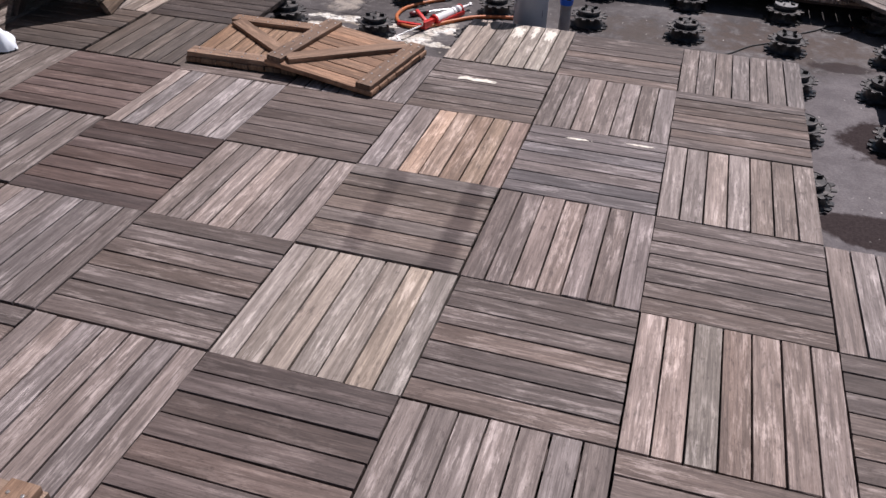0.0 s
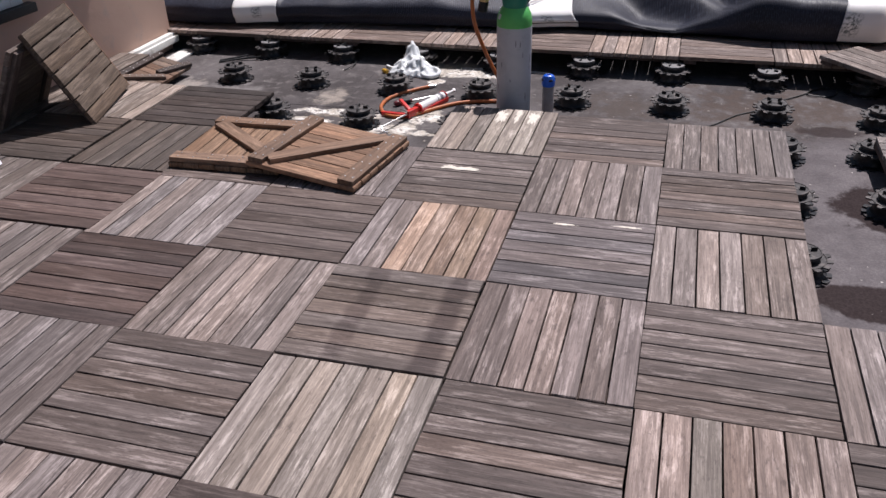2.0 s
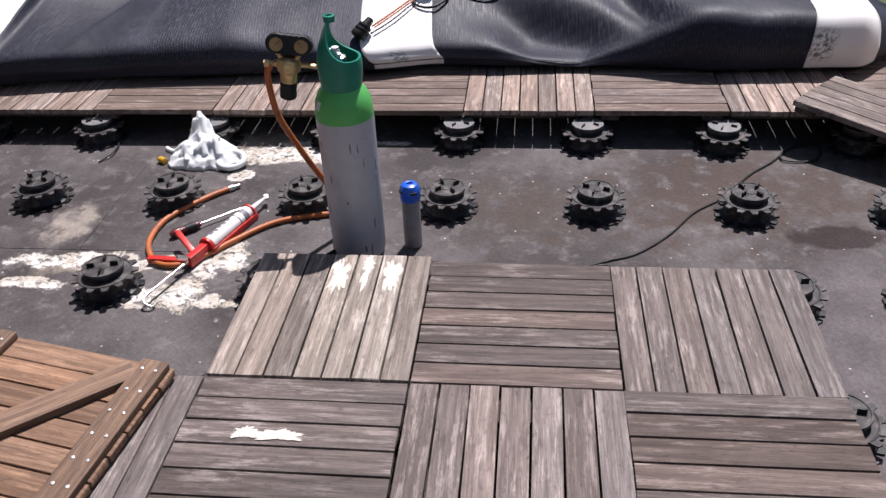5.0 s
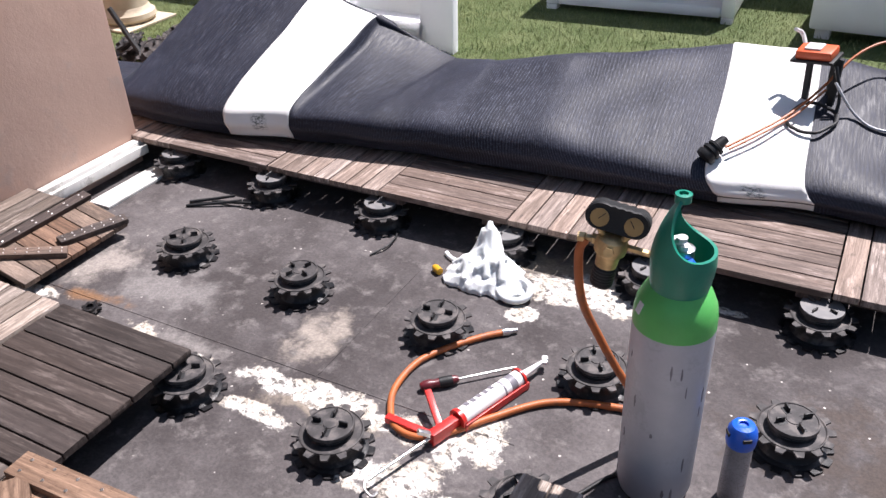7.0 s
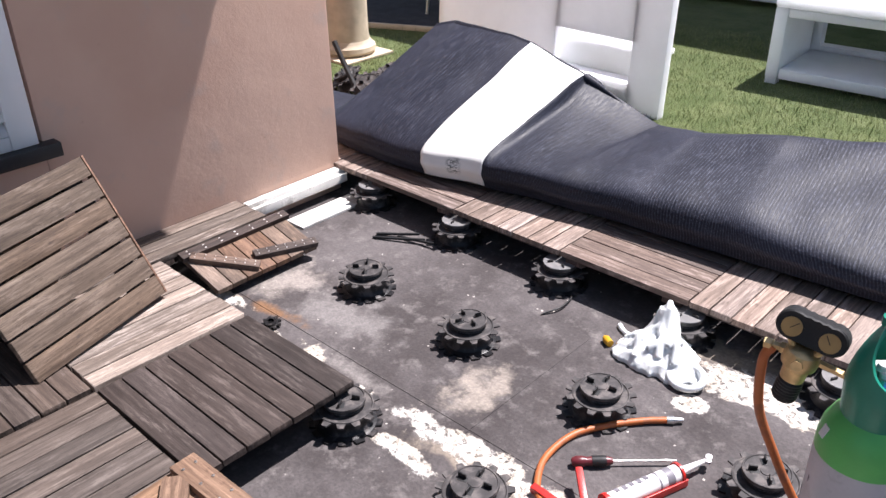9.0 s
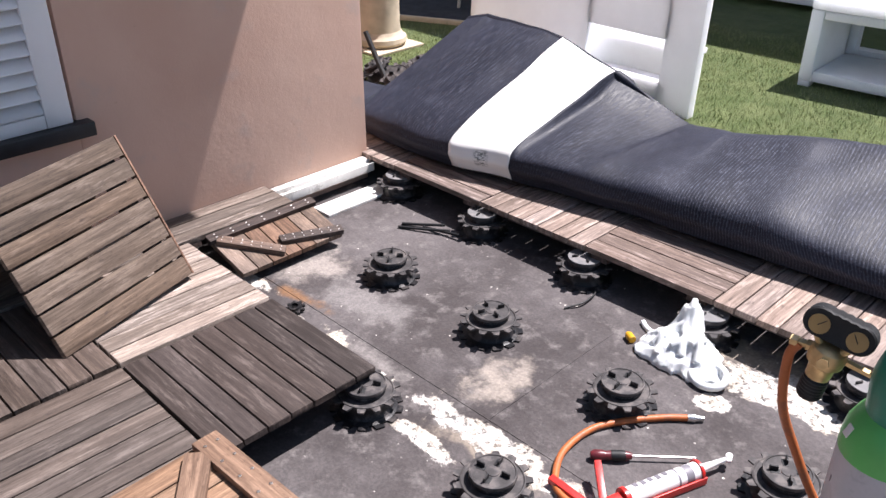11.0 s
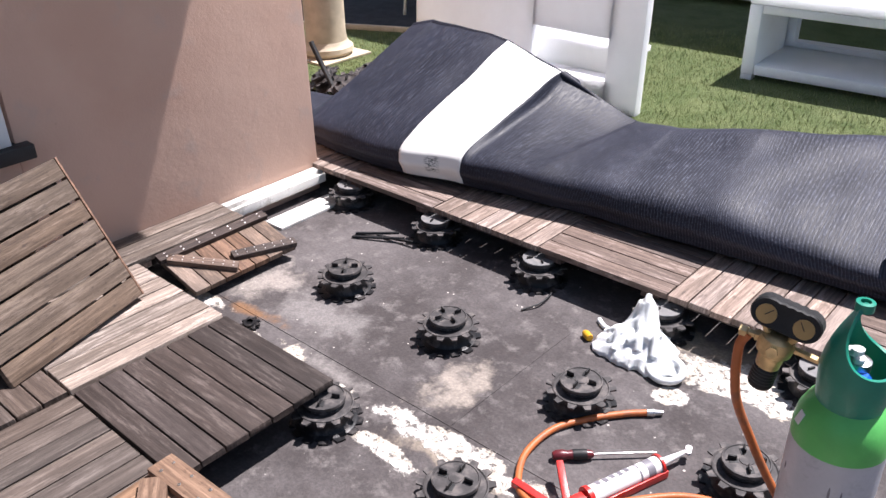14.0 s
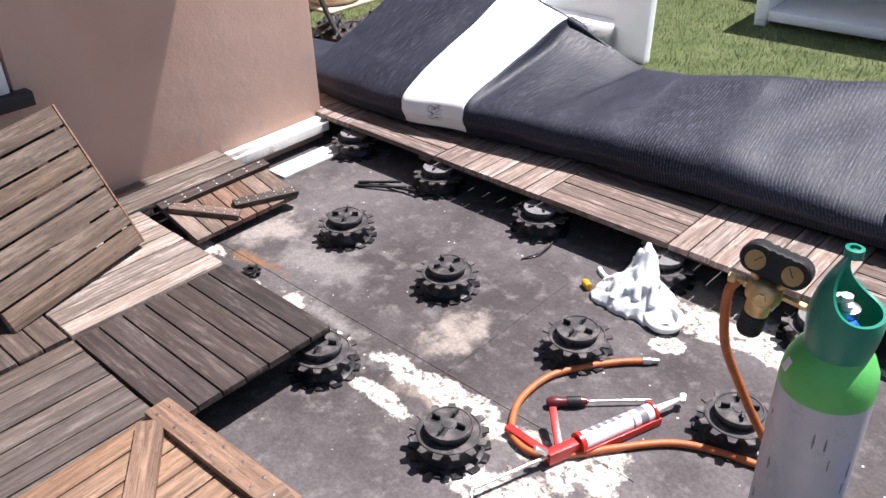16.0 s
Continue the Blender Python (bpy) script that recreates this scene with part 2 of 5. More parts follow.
    # rust run near the wall
    c = m.mix(m.math("MULTIPLY", spot(-2.10, 1.712, 0.19, 0.038, 6, 0.8, 1.2), 0.75), c, (0.21, 0.108, 0.05))
    # pale residue of old paint along the tile joints
    pale = None
    for row in ((-1.26, 1.517, 0.19, 0.028, -2), (-1.31, 1.632, 0.13, 0.05, 2), (-1.05, 1.64, 0.25, 0.055, 0), (-1.62, 1.61, 0.10, 0.03, 8), (-2.28, 1.665, 0.11, 0.03, 10), (-0.72, 1.68, 0.12, 0.10, 20), (-0.8, 1.47, 0.17, 0.075, -6), (-0.66, 1.44, 0.10, 0.03, 4),
                (-0.62, 2.395, 0.30, 0.095, 5), (-0.79, 2.2, 0.06, 0.045, 10), (-0.26, 2.48, 0.13, 0.02, 0), (-0.33, 2.0, 0.06, 0.05, 0), (-2.2, 1.56, 0.13, 0.045, 12), (-1.75, 1.62, 0.13, 0.04, -20), (-2.0, 1.62, 0.06, 0.025, 0)):
        s = spot(*row, edge=0.3, rag=1.6)
        pale = s if pale is None else m.math("MAXIMUM", pale, s)
    pale = m.math("MULTIPLY", m.math("MULTIPLY", pale, m.ramp(fine, 0.25, 0.45, 0.55, 1.0)), m.ramp(m.noise(m.co, 52.0, 5.0, 0.75), 0.36, 0.47, 0.12, 1.0))
    c = m.mix(pale, c, m.mix(m.ramp(mid, 0.4, 0.65), (0.45, 0.40, 0.34), (0.74, 0.71, 0.67)))
    # bits of grit
    grit = m.voronoi(m.co, 26.0)
    c = m.mix(m.math("MULTIPLY", m.ramp(grit, 0.11, 0.06), m.ramp(m.noise(m.co, 40.0, 3.0), 0.52, 0.62)), c, (0.55, 0.51, 0.47))
    c = m.mix(m.ramp(fine, 0.3, 0.7), m.mix(1.0, c, (0.78, 0.78, 0.78), "MULTIPLY"), m.mix(1.0, c, (1.18, 1.17, 1.16), "MULTIPLY"))
    m.colour(c)
    m.rough(m.ramp(fine, 0.2, 0.8, 0.74, 0.94))
    m.put(m.b.inputs["Specular IOR Level"], m.math("MULTIPLY", m.math("SUBTRACT", 1.0, wet), 0.2))
    return m.bump(m.math("ADD", m.math("MULTIPLY", fine, 0.5), m.math("ADD", m.math("MULTIPLY", mid, 1.0), pale)), 0.003).mat


ROOFING = membrane()


def turf_back(white):
    m = Nodes("seam_tape" if white else "turf_backing", 0.62, spec=0.4 if white else 0.30)
    uv = m.t.nodes.new("ShaderNodeTexCoord").outputs["UV"]
    fine = m.noise(uv, 1.0, 4.0, 0.6, (130.0, 30.0, 1.0))
    broad = m.noise(uv, 3.0, 4.0)
    if white:
        split = m.t.nodes.new("ShaderNodeSeparateXYZ")
        m.put(split.inputs[0], uv)
        high = split.outputs[1]
        c = m.mix(m.ramp(broad, 0.3, 0.7), (0.72, 0.70, 0.68), (0.80, 0.79, 0.77))
        across, near = split.outputs[0], None
        for c0, w in ((-2.12, 0.035), (-0.26, 0.04), (1.40, 0.06)):
            s = m.ramp(m.math("ABSOLUTE", m.math("SUBTRACT", across, c0)), w, w * 0.4)
            near = s if near is None else m.math("MAXIMUM", near, s)
        band = m.math("MULTIPLY", m.ramp(high, 0.36, 0.46), m.ramp(high, 0.68, 0.60))
        rub = m.math("MULTIPLY", m.math("MULTIPLY", near, band), m.ramp(m.noise(uv, 34.0, 5.0, 0.7, (1.6, 0.8, 1.0)), 0.44, 0.58, 0.0, 0.9))
        m.colour(m.mix(rub, c, (0.07, 0.09, 0.082)))
        return m.bump(fine, 0.0006).mat
    c = m.mix(m.ramp(broad, 0.35, 0.7), (0.007, 0.0078, 0.015), (0.014, 0.0155, 0.028))
    rows = m.noise(uv, 1.0, 3.0, 0.65, (170.0, 24.0, 1.0))
    specks = m.noise(uv, 1.0, 3.0, 0.7, (260.0, 70.0, 1.0))
    c = m.mix(m.math("MULTIPLY", m.ramp(rows, 0.46, 0.74), 0.5), c, (0.064, 0.070, 0.100))
    split = m.t.nodes.new("ShaderNodeSeparateXYZ")
    m.put(split.inputs[0], uv)
    # sheen of the sunlit middle stretch, put into the colour as paler ribs and specks
    painted_sheen = m.math("MULTIPLY", m.ramp(m.math("ADD", split.outputs[0], m.math("MULTIPLY", broad, 0.8)), -1.35, -0.75), m.ramp(m.math("ADD", split.outputs[0], m.math("MULTIPLY", broad, 0.5)), 0.35, 0.05))
    rib = m.math("SINE", m.math("ADD", m.math("MULTIPLY", split.outputs[0], 2 * math.pi / 0.011), m.math("MULTIPLY", m.noise(uv, 7.0, 3.0), 5.0)))
    c = m.mix(m.math("MULTIPLY", m.ramp(rib, 0.15, 0.95), m.ramp(m.noise(uv, 1.0, 5.0, 0.75, (110.0, 60.0, 1.0)), 0.40, 0.68, 0.05, m.ramp(painted_sheen, 0.0, 1.0, 0.22, 0.5))), c, m.mix(painted_sheen, (0.085, 0.091, 0.125), (0.165, 0.175, 0.225)))
    c = m.mix(m.math("MULTIPLY", m.ramp(specks, 0.56, 0.72), m.ramp(rows, 0.40, 0.62, 0.1, 0.55)), c, m.mix(painted_sheen, (0.10, 0.105, 0.14), (0.20, 0.21, 0.26)))
    c = m.mix(m.math("MULTIPLY", m.ramp(m.noise(uv, 26.0, 5.0, 0.7), 0.64, 0.76), 0.16), c, (0.22, 0.21, 0.20))
    m.colour(c).rough(m.ramp(rows, 0.3, 0.7, 0.48, 0.64))
    return m.bump(m.math("ADD", rows, m.math("MULTIPLY", fine, 0.6)), 0.0009).mat


TURF_BACK, SEAM_TAPE = turf_back(False), turf_back(True)


def grass_green():
    m = Nodes("artificial_grass", 0.6, spec=0.3)
    patch, fine = m.noise(m.co, 5.0, 5.0, 0.65), m.noise(m.co, 170.0, 3.0, 0.7)
    c = m.mix(m.ramp(patch, 0.3, 0.7), (0.072, 0.108, 0.026), (0.145, 0.176, 0.064))
    c = m.mix(m.ramp(fine, 0.35, 0.72), m.mix(1.0, c, (0.45, 0.48, 0.42), "MULTIPLY"), m.mix(1.0, c, (1.5, 1.45, 1.5), "MULTIPLY"))
    m.colour(c)
    return m.bump(fine, 0.01).mat


GRASS = grass_green()


def blade_mat():
    m = Nodes("grass_blades", 0.5, spec=0.35)
    geo = m.t.nodes.new("ShaderNodeNewGeometry").outputs["Random Per Island"]
    m.colour(m.mix(geo, (0.056, 0.092, 0.02), (0.30, 0.31, 0.15)))
    return m.mat


BLADES = blade_mat()


def cotton():
    m = Nodes("white_cotton", 0.9, spec=0.15)
    f = m.noise(m.co, 9.0, 4.0)
    m.colour(m.mix(m.ramp(f, 0.3, 0.7), (0.68, 0.70, 0.70), (0.80, 0.81, 0.80)))
    return m.bump(m.noise(m.co, 400.0, 2.0), 0.0006).mat


COTTON = cotton()
BAG = plain("white_plastic_bag", (0.80, 0.82, 0.86), 0.35, vary=0.04)

# ---- mesh tools ----


def finish(bm, material, name, smooth=35.0):
    bmesh.ops.recalc_face_normals(bm, faces=bm.faces)
    me = bpy.data.meshes.new(name)
    bm.to_mesh(me)
    bm.free()
    me.materials.append(material)
    if smooth:
        for p in me.polygons:
            p.use_smooth = True
        me.set_sharp_from_angle(angle=radians(smooth))
    return me


def part(name, bm, material, parent, label="", smooth=35.0):
    me = bm if isinstance(bm, bpy.types.Mesh) else finish(bm, material, name, smooth)
    ob = new(name, me)
    ob.parent = parent
    return tagged(ob, label) if label else ob


def thing(name, bm, material, label, category, group="", kind="", smooth=35.0, at=None):
    ob = new(name, finish(bm, material, name, smooth))
    if at is not None:
        ob.matrix_world = at
    return tagged(ob, label, category, group, kind)


def root(name, label, category, group="", at=None):
    ob = new(name)
    ob.empty_display_size = 0.05
    if at is not None:
        ob.matrix_world = at
    return tagged(ob, label, category, group)


def box(bm, x0, x1, y0, y1, z0, z1, bevel=0.0, m=None):
    got = bmesh.ops.create_cube(bm, size=1.0)["verts"]
    for v in got:
        v.co = Vector((x0 + (v.co.x + 0.5) * (x1 - x0), y0 + (v.co.y + 0.5) * (y1 - y0), z0 + (v.co.z + 0.5) * (z1 - z0)))
    if bevel:
        edges = list({e for v in got for e in v.link_edges})
        got = list({v for f in bmesh.ops.bevel(bm, geom=edges, offset=bevel, segments=2, profile=0.6, affect="EDGES")["faces"] for v in f.verts} | {v for v in got if v.is_valid})
    if m is not None:
        bmesh.ops.transform(bm, matrix=m, verts=got)
    return bm


def lathe(bm, profile, n=32, m=None):
    """A turned shape from (radius, height) pairs about z."""
    rings = []
    for r, z in profile:
        if r < 1e-5:
            rings.append([bm.verts.new((0, 0, z))])
        else:
            rings.append([bm.verts.new((r * math.cos(2 * math.pi * k / n), r * math.sin(2 * math.pi * k / n), z)) for k in range(n)])
    for a, b in zip(rings, rings[1:]):
        for k in range(n):
            quad = [a[k % len(a)], a[(k + 1) % len(a)], b[(k + 1) % len(b)], b[k % len(b)]]
            quad = list(dict.fromkeys(quad))
            if len(quad) > 2:
                bm.faces.new(quad)
    for ring, flip in ((rings[0], True), (rings[-1], False)):
        if len(ring) > 2:
            bm.faces.new(ring[::-1] if flip else ring)
    if m is not None:
        bmesh.ops.transform(bm, matrix=m, verts=[v for ring in rings for v in ring])
    return bm


def smooth_line(points, steps=8):
    p = [Vector(q) for q in points]
    p = [p[0] * 2 - p[1]] + p + [p[-1] * 2 - p[-2]]
    out = []
    for a, b, c, d in zip(p, p[1:], p[2:], p[3:]):
        for k in range(steps):
            t = k / steps
            out.append(0.5 * ((2 * b) + (c - a) * t + (2 * a - 5 * b + 4 * c - d) * t * t + (3 * b - a - 3 * c + d) * t ** 3))
    return out + [p[-2]]


def tube(bm, points, radius, n=10, steps=8):
    line = smooth_line(points, steps)
    side, rings = Vector((0, 0, 1)), []
    for k, q in enumerate(line):
        way = (line[min(k + 1, len(line) - 1)] - line[max(k - 1, 0)]).normalized()
        side = (side - way * side.dot(way))
        side = side.normalized() if side.length > 1e-4 else way.orthogonal().normalized()
        up = way.cross(side)
        rings.append([bm.verts.new(q + radius * (math.cos(2 * math.pi * j / n) * side + math.sin(2 * math.pi * j / n) * up)) for j in range(n)])
    for a, b in zip(rings, rings[1:]):
        for j in range(n):
            bm.faces.new((a[j], a[(j + 1) % n], b[(j + 1) % n], b[j]))
    bm.faces.new(rings[0][::-1])
    bm.faces.new(rings[-1])
    return bm


def gear(bm, r_in, r_out, z0, z1, teeth, duty=0.6, sub=4, hole=0.0):
    """A flat toothed ring."""
    outer = []
    for k in range(teeth):
        for s in range(sub * 2):
            f = s / (sub * 2)
            outer.append(((k + f) / teeth * 2 * math.pi, r_out if f < duty else r_in))
    n = len(outer)
    low = [bm.verts.new((r * math.cos(a), r * math.sin(a), z0)) for a, r in outer]
    high = [bm.verts.new((r * math.cos(a), r * math.sin(a), z1)) for a, r in outer]
    c0, c1 = bm.verts.new((0, 0, z0)), bm.verts.new((0, 0, z1))
    for k in range(n):
        j = (k + 1) % n
        bm.faces.new((low[k], low[j], high[j], high[k]))
        bm.faces.new((high[k], high[j], c1))
        bm.faces.new((low[j], low[k], c0))
    return bm


B = bmesh.new
S = 0.5
ROOF = -0.13

# ---- the large structure ----

bm = B()
bmesh.ops.create_grid(bm, x_segments=2, y_segments=2, size=40.0)
bmesh.ops.translate(bm, verts=bm.verts, vec=(0, 0, ROOF))
tagged(new("ground", finish(bm, ROOFING, "ground")), "worn grey bitumen roofing membrane with pale residue", "roof membrane", "", "structure")

# welted joints of the membrane
for k, (x0, x1, y0, y1, turn) in enumerate(((-2.35, -0.6, 1.705, 1.709, -2.0), (-1.203, -1.199, 1.62, 2.3, 1.5))):
    bm = B()
    box(bm, x0, x1, y0, y1, ROOF - 0.002, ROOF + 0.0018, 0.0008)
    tagged(new("membrane_lap", finish(bm, ROOFING, "membrane_lap")), "lapped edge of the roofing membrane", "membrane lap", "", "structure")

WALL_X, WALL_Y = -2.695, 2.541
bm = B()
box(bm, WALL_X - 2.6, WALL_X, 1.325, WALL_Y, ROOF - 0.1, 3.0, 0.012)
box(bm, WALL_X - 2.6, WALL_X, -6.0, 0.36, ROOF - 0.1, 3.0)
box(bm, WALL_X - 2.6, WALL_X, 0.36, 1.325, ROOF - 0.1, 0.415)
box(bm, WALL_X - 2.6, WALL_X, 0.36, 1.325, 1.75, 3.0)
box(bm, WALL_X - 2.6, WALL_X - 0.2, 0.36, 1.325, 0.415, 1.75)
tagged(new("wall_west", finish(bm, STUCCO, "wall_west")), "terracotta-pink stucco house wall beside the deck", "wall", "", "structure")
# unseen slab, its overhang set to cast the slanting shadow on the wall
bm = B()
box(bm, WALL_X - 3.0, WALL_X + 0.485, -6.0, 2.92, 2.6, 2.75, 0.02)
tagged(new("eave", finish(bm, STUCCO, "eave")), "unseen stucco eave slab added to shade the house wall", "eave", "", "structure")

# window with a louvred shutter
window = root("window_1", "white louvred window shutter over a dark slate sill", "window")
window["kind"] = "structure"
bm = B()
box(bm, WALL_X - 0.02, WALL_X + 0.022, 1.225, 1.308, 0.455, 1.75, 0.004)
part("shutter_stile", bm, WHITE_PAINT, window)
bm = B()
box(bm, WALL_X - 0.02, WALL_X + 0.022, 0.38, 0.455, 0.455, 1.75, 0.004)
part("shutter_stile", bm, WHITE_PAINT, window)
bm = B()
box(bm, WALL_X - 0.02, WALL_X + 0.02, 0.455, 1.225, 0.455, 0.50, 0.004)
part("shutter_rail", bm, WHITE_PAINT, window)
bm = B()
box(bm, -0.004, 0.004, 0.453, 1.227, -0.031, 0.031, 0.003)
louvre = finish(bm, WHITE_PAINT, "louvre")
for k in range(26):
    slat = part("louvre", louvre, WHITE_PAINT, window)
    slat.matrix_basis = pose(WALL_X + 0.002, 0, 0.53 + k * 0.047, 0, -32, 0)
bm = B()
box(bm, WALL_X - 0.15, WALL_X + 0.05, 0.34, 1.365, 0.405, 0.452, 0.004)
part("window_sill", bm, SILL, window, "dark slate sill")

# white flashing along the foot of the wall
bm = B()
box(bm, -2.692, -2.652, 2.02, 2.525, -0.06, -0.018, 0.006)
box(bm, -2.652, -2.632, 2.02, 2.525, -0.075, -0.035, 0.004)
box(bm, -2.60, -2.495, 2.16, 2.50, ROOF - 0.002, ROOF + 0.012, 0.004, pose(0, 0, 0))
tagged(new("trim", finish(bm, FLASHING, "trim")), "white painted flashing at the foot of the wall", "flashing", "", "structure")

# stucco pillar with its stone skirting, and the balustrade beyond the roof's edge
bm = B()
box(bm, 1.82, 2.32, 1.885, 2.585, ROOF, 0.84, 0.012)
tagged(new("pillar", finish(bm, STUCCO, "pillar")), "pink stucco pillar on a stone skirting", "pillar", "", "structure")
bm = B()
box(bm, 1.795, 2.345, 1.835, 2.625, ROOF - 0.01, 0.085, 0.02)
box(bm, 1.76, 1.80, 1.805, 2.625, ROOF - 0.01, -0.06, 0.01)
tagged(new("baseboard", finish(bm, STONE_GREY, "baseboard")), "weathered grey stone skirting round the pillar", "skirting", "", "structure")
bm = B()
box(bm, 1.89, 2.21, -4.0, 1.835, ROOF - 0.02, 0.12, 0.012)
tagged(new("parapet", finish(bm, STONE_GREY, "parapet")), "low stone parapet that carries the balusters", "parapet", "", "structure")
bm = B()
box(bm, 1.91, 2.19, -4.0, 2.625, 0.86, 0.96, 0.02)
tagged(new("trim", finish(bm, STONE, "coping")), "stone handrail over the balusters", "handrail", "", "structure")


def baluster_mesh():
    bm = B()
    lathe(bm, [(0.062, 0.0), (0.062, 0.03), (0.045, 0.045), (0.05, 0.07), (0.04, 0.09), (0.062, 0.16), (0.078, 0.24), (0.07, 0.33), (0.045, 0.45), (0.036, 0.56), (0.05, 0.60), (0.04, 0.63), (0.058, 0.67), (0.062, 0.74)], 24)
    return finish(bm, STONE, "baluster", 50)


bal = baluster_mesh()
for k in range(14):
    ob = tagged(new("baluster", bal), "turned pale stone baluster on the parapet", "baluster", "balusters of the balustrade")
    ob.matrix_world = pose(2.05, 1.625 - 0.3 * k, 0.12)

# garden side: turf-covered floor on the same deck, shade roof and end wall
bm = B()
box(bm, -14.0, 14.0, 3.26, 16.0, -0.03, 0.012)
tagged(new("ground", finish(bm, GRASS, "lawn")), "green artificial grass laid over the terrace", "lawn", "", "structure")
# unseen roof, added and sized only to throw shade over the terrace end
bm = B()
box(bm, -9.0, 0.9, 6.4, 11.0, 2.6, 2.72, 0.02)
box(bm, -9.0, -2.95, 5.35, 6.398, 2.6, 2.72, 0.0)
tagged(new("ceiling", finish(bm, FABRIC_DARK, "ceiling")), "unseen roof added to shade the end of the terrace", "shade roof", "", "structure")
bm = B()
box(bm, -9.0, 9.0, 10.8, 11.0, 0.0, 2.6)
tagged(new("wall_north", finish(bm, STUCCO, "wall_north")), "stucco end wall of the terrace in shade", "wall", "", "structure")

# ---- decking tiles ----


def slat_mesh(seed, length=0.495, width=0.0657, thick=0.021):
    rnd = random.Random(seed)
    bm = B()
    box(bm, -width / 2, width / 2, -length / 2, length / 2, -thick, 0.0, 0.0022)
    for v in bm.verts:
        v.co.x += rnd.uniform(-0.0006, 0.0006)
        v.co.y += rnd.uniform(-0.0012, 0.0012)
        v.co.z += rnd.uniform(-0.0005, 0.0005)
    return finish(bm, WOOD, "slat")


SLATS = [slat_mesh(k) for k in range(5)]


def slats_in(material):
    """The five boards again in another wood."""
    out = [m.copy() for m in SLATS]
    for m in out:
        m.materials[0] = material
    return out


SLATS_RAW = slats_in(WOOD_RAW)
SLATS_OF = {WOOD: SLATS, WOOD_BROWN: slats_in(WOOD_BROWN), WOOD_MARKED: slats_in(WOOD_MARKED)}
bm = B()
box(bm, -0.034, 0.034, -0.243, 0.243, -0.042, -0.0215, 0.002)
BATTEN = finish(bm, WOOD_BATTEN, "batten")
bm = B()
box(bm, -0.032, 0.032, -0.243, 0.243, -0.042, -0.0215, 0.002)
BRACE = finish(bm, WOOD_BATTEN, "brace")
bm = B()
lathe(bm, [(0.0042, 0.0), (0.0042, 0.0012), (0.0, 0.0018)], 8)
SCREW = finish(bm, STEEL, "screw")
GREY, BROWN, DARK, TAN = (0.205, 0.172, 0.157), (0.145, 0.108, 0.092), (0.088, 0.066, 0.058), (0.36, 0.235, 0.145)


def shade_of(rnd, tone, spread=0.28):
    k = 1 + rnd.uniform(-spread, spread)
    w = rnd.uniform(-0.04, 0.04)
    return (tone[0] * k * (1 + w), tone[1] * k, tone[2] * k * (1 - w), 1.0)


def deck_tile(name, at, tone, label, seed, slats=7, tones=None, under=False, width=7, group="decking tiles", y_scale=1.0, diagonal=0, x_scale=1.015, wood_kind=None):
    """Seven boards on two battens; the tile's top is at z = 0 and its boards run along y."""
    rnd = random.Random(seed)
    ob = root(name, label, "decking tile", group, at)
    for k in range(slats):
        piece = part("slat", (SLATS_RAW if under else SLATS_OF[wood_kind or WOOD])[rnd.randrange(5)], wood_kind or WOOD, ob)
        piece.matrix_basis = pose((k - (width - 1) / 2) * S / 7, rnd.uniform(-0.0015, 0.0015), rnd.uniform(-0.0012, 0.0008), 0, 0, rnd.uniform(-0.15, 0.15)) @ Matrix.Diagonal((x_scale, y_scale, 1, 1))
        piece.color = shade_of(rnd, (tones or {}).get(k, tone))
    reach = 0.206 if under else 0.19
    for y in (-reach, reach):
        piece = part("batten", BATTEN, WOOD_BATTEN, ob)
        piece.matrix_basis = pose((slats - width) / 2 * S / 7, y * y_scale, 0, 0, 0, 90) @ Matrix.Diagonal((1, slats / 7, 1, 1))
        piece.color = shade_of(rnd, (0.225, 0.15, 0.104) if under else DARK)
        if under:
            for k in range(slats):
                for d in (-0.017, 0.017):
                    s = part("screw", SCREW, STEEL, piece)
                    s.matrix_basis = pose(d, (k - (slats - 1) / 2) * S / slats * 0.98, -0.0425, 180)
    if diagonal:
        piece = part("brace", BRACE, WOOD_BATTEN, ob)
        piece.matrix_basis = pose(0, 0, 0.0, 0, 0, 39 * diagonal - 90) @ Matrix.Diagonal((1, 1.10, 0.99, 1))
        piece.color = shade_of(rnd, (0.225, 0.15, 0.104))
    return ob


MISSING = {(-3, 2), (-2, 2)}
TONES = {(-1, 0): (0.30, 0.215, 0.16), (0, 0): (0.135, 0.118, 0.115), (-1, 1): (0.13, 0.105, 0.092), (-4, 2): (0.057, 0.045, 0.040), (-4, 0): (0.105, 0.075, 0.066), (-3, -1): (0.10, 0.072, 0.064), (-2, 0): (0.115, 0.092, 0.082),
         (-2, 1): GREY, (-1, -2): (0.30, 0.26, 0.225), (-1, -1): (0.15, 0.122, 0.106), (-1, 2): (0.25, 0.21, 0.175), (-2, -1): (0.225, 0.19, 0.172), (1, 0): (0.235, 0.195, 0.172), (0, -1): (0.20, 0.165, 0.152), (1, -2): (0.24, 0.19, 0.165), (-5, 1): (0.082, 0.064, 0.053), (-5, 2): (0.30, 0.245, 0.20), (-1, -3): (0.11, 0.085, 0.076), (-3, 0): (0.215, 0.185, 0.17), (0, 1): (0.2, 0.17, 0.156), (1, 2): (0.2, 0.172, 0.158)}
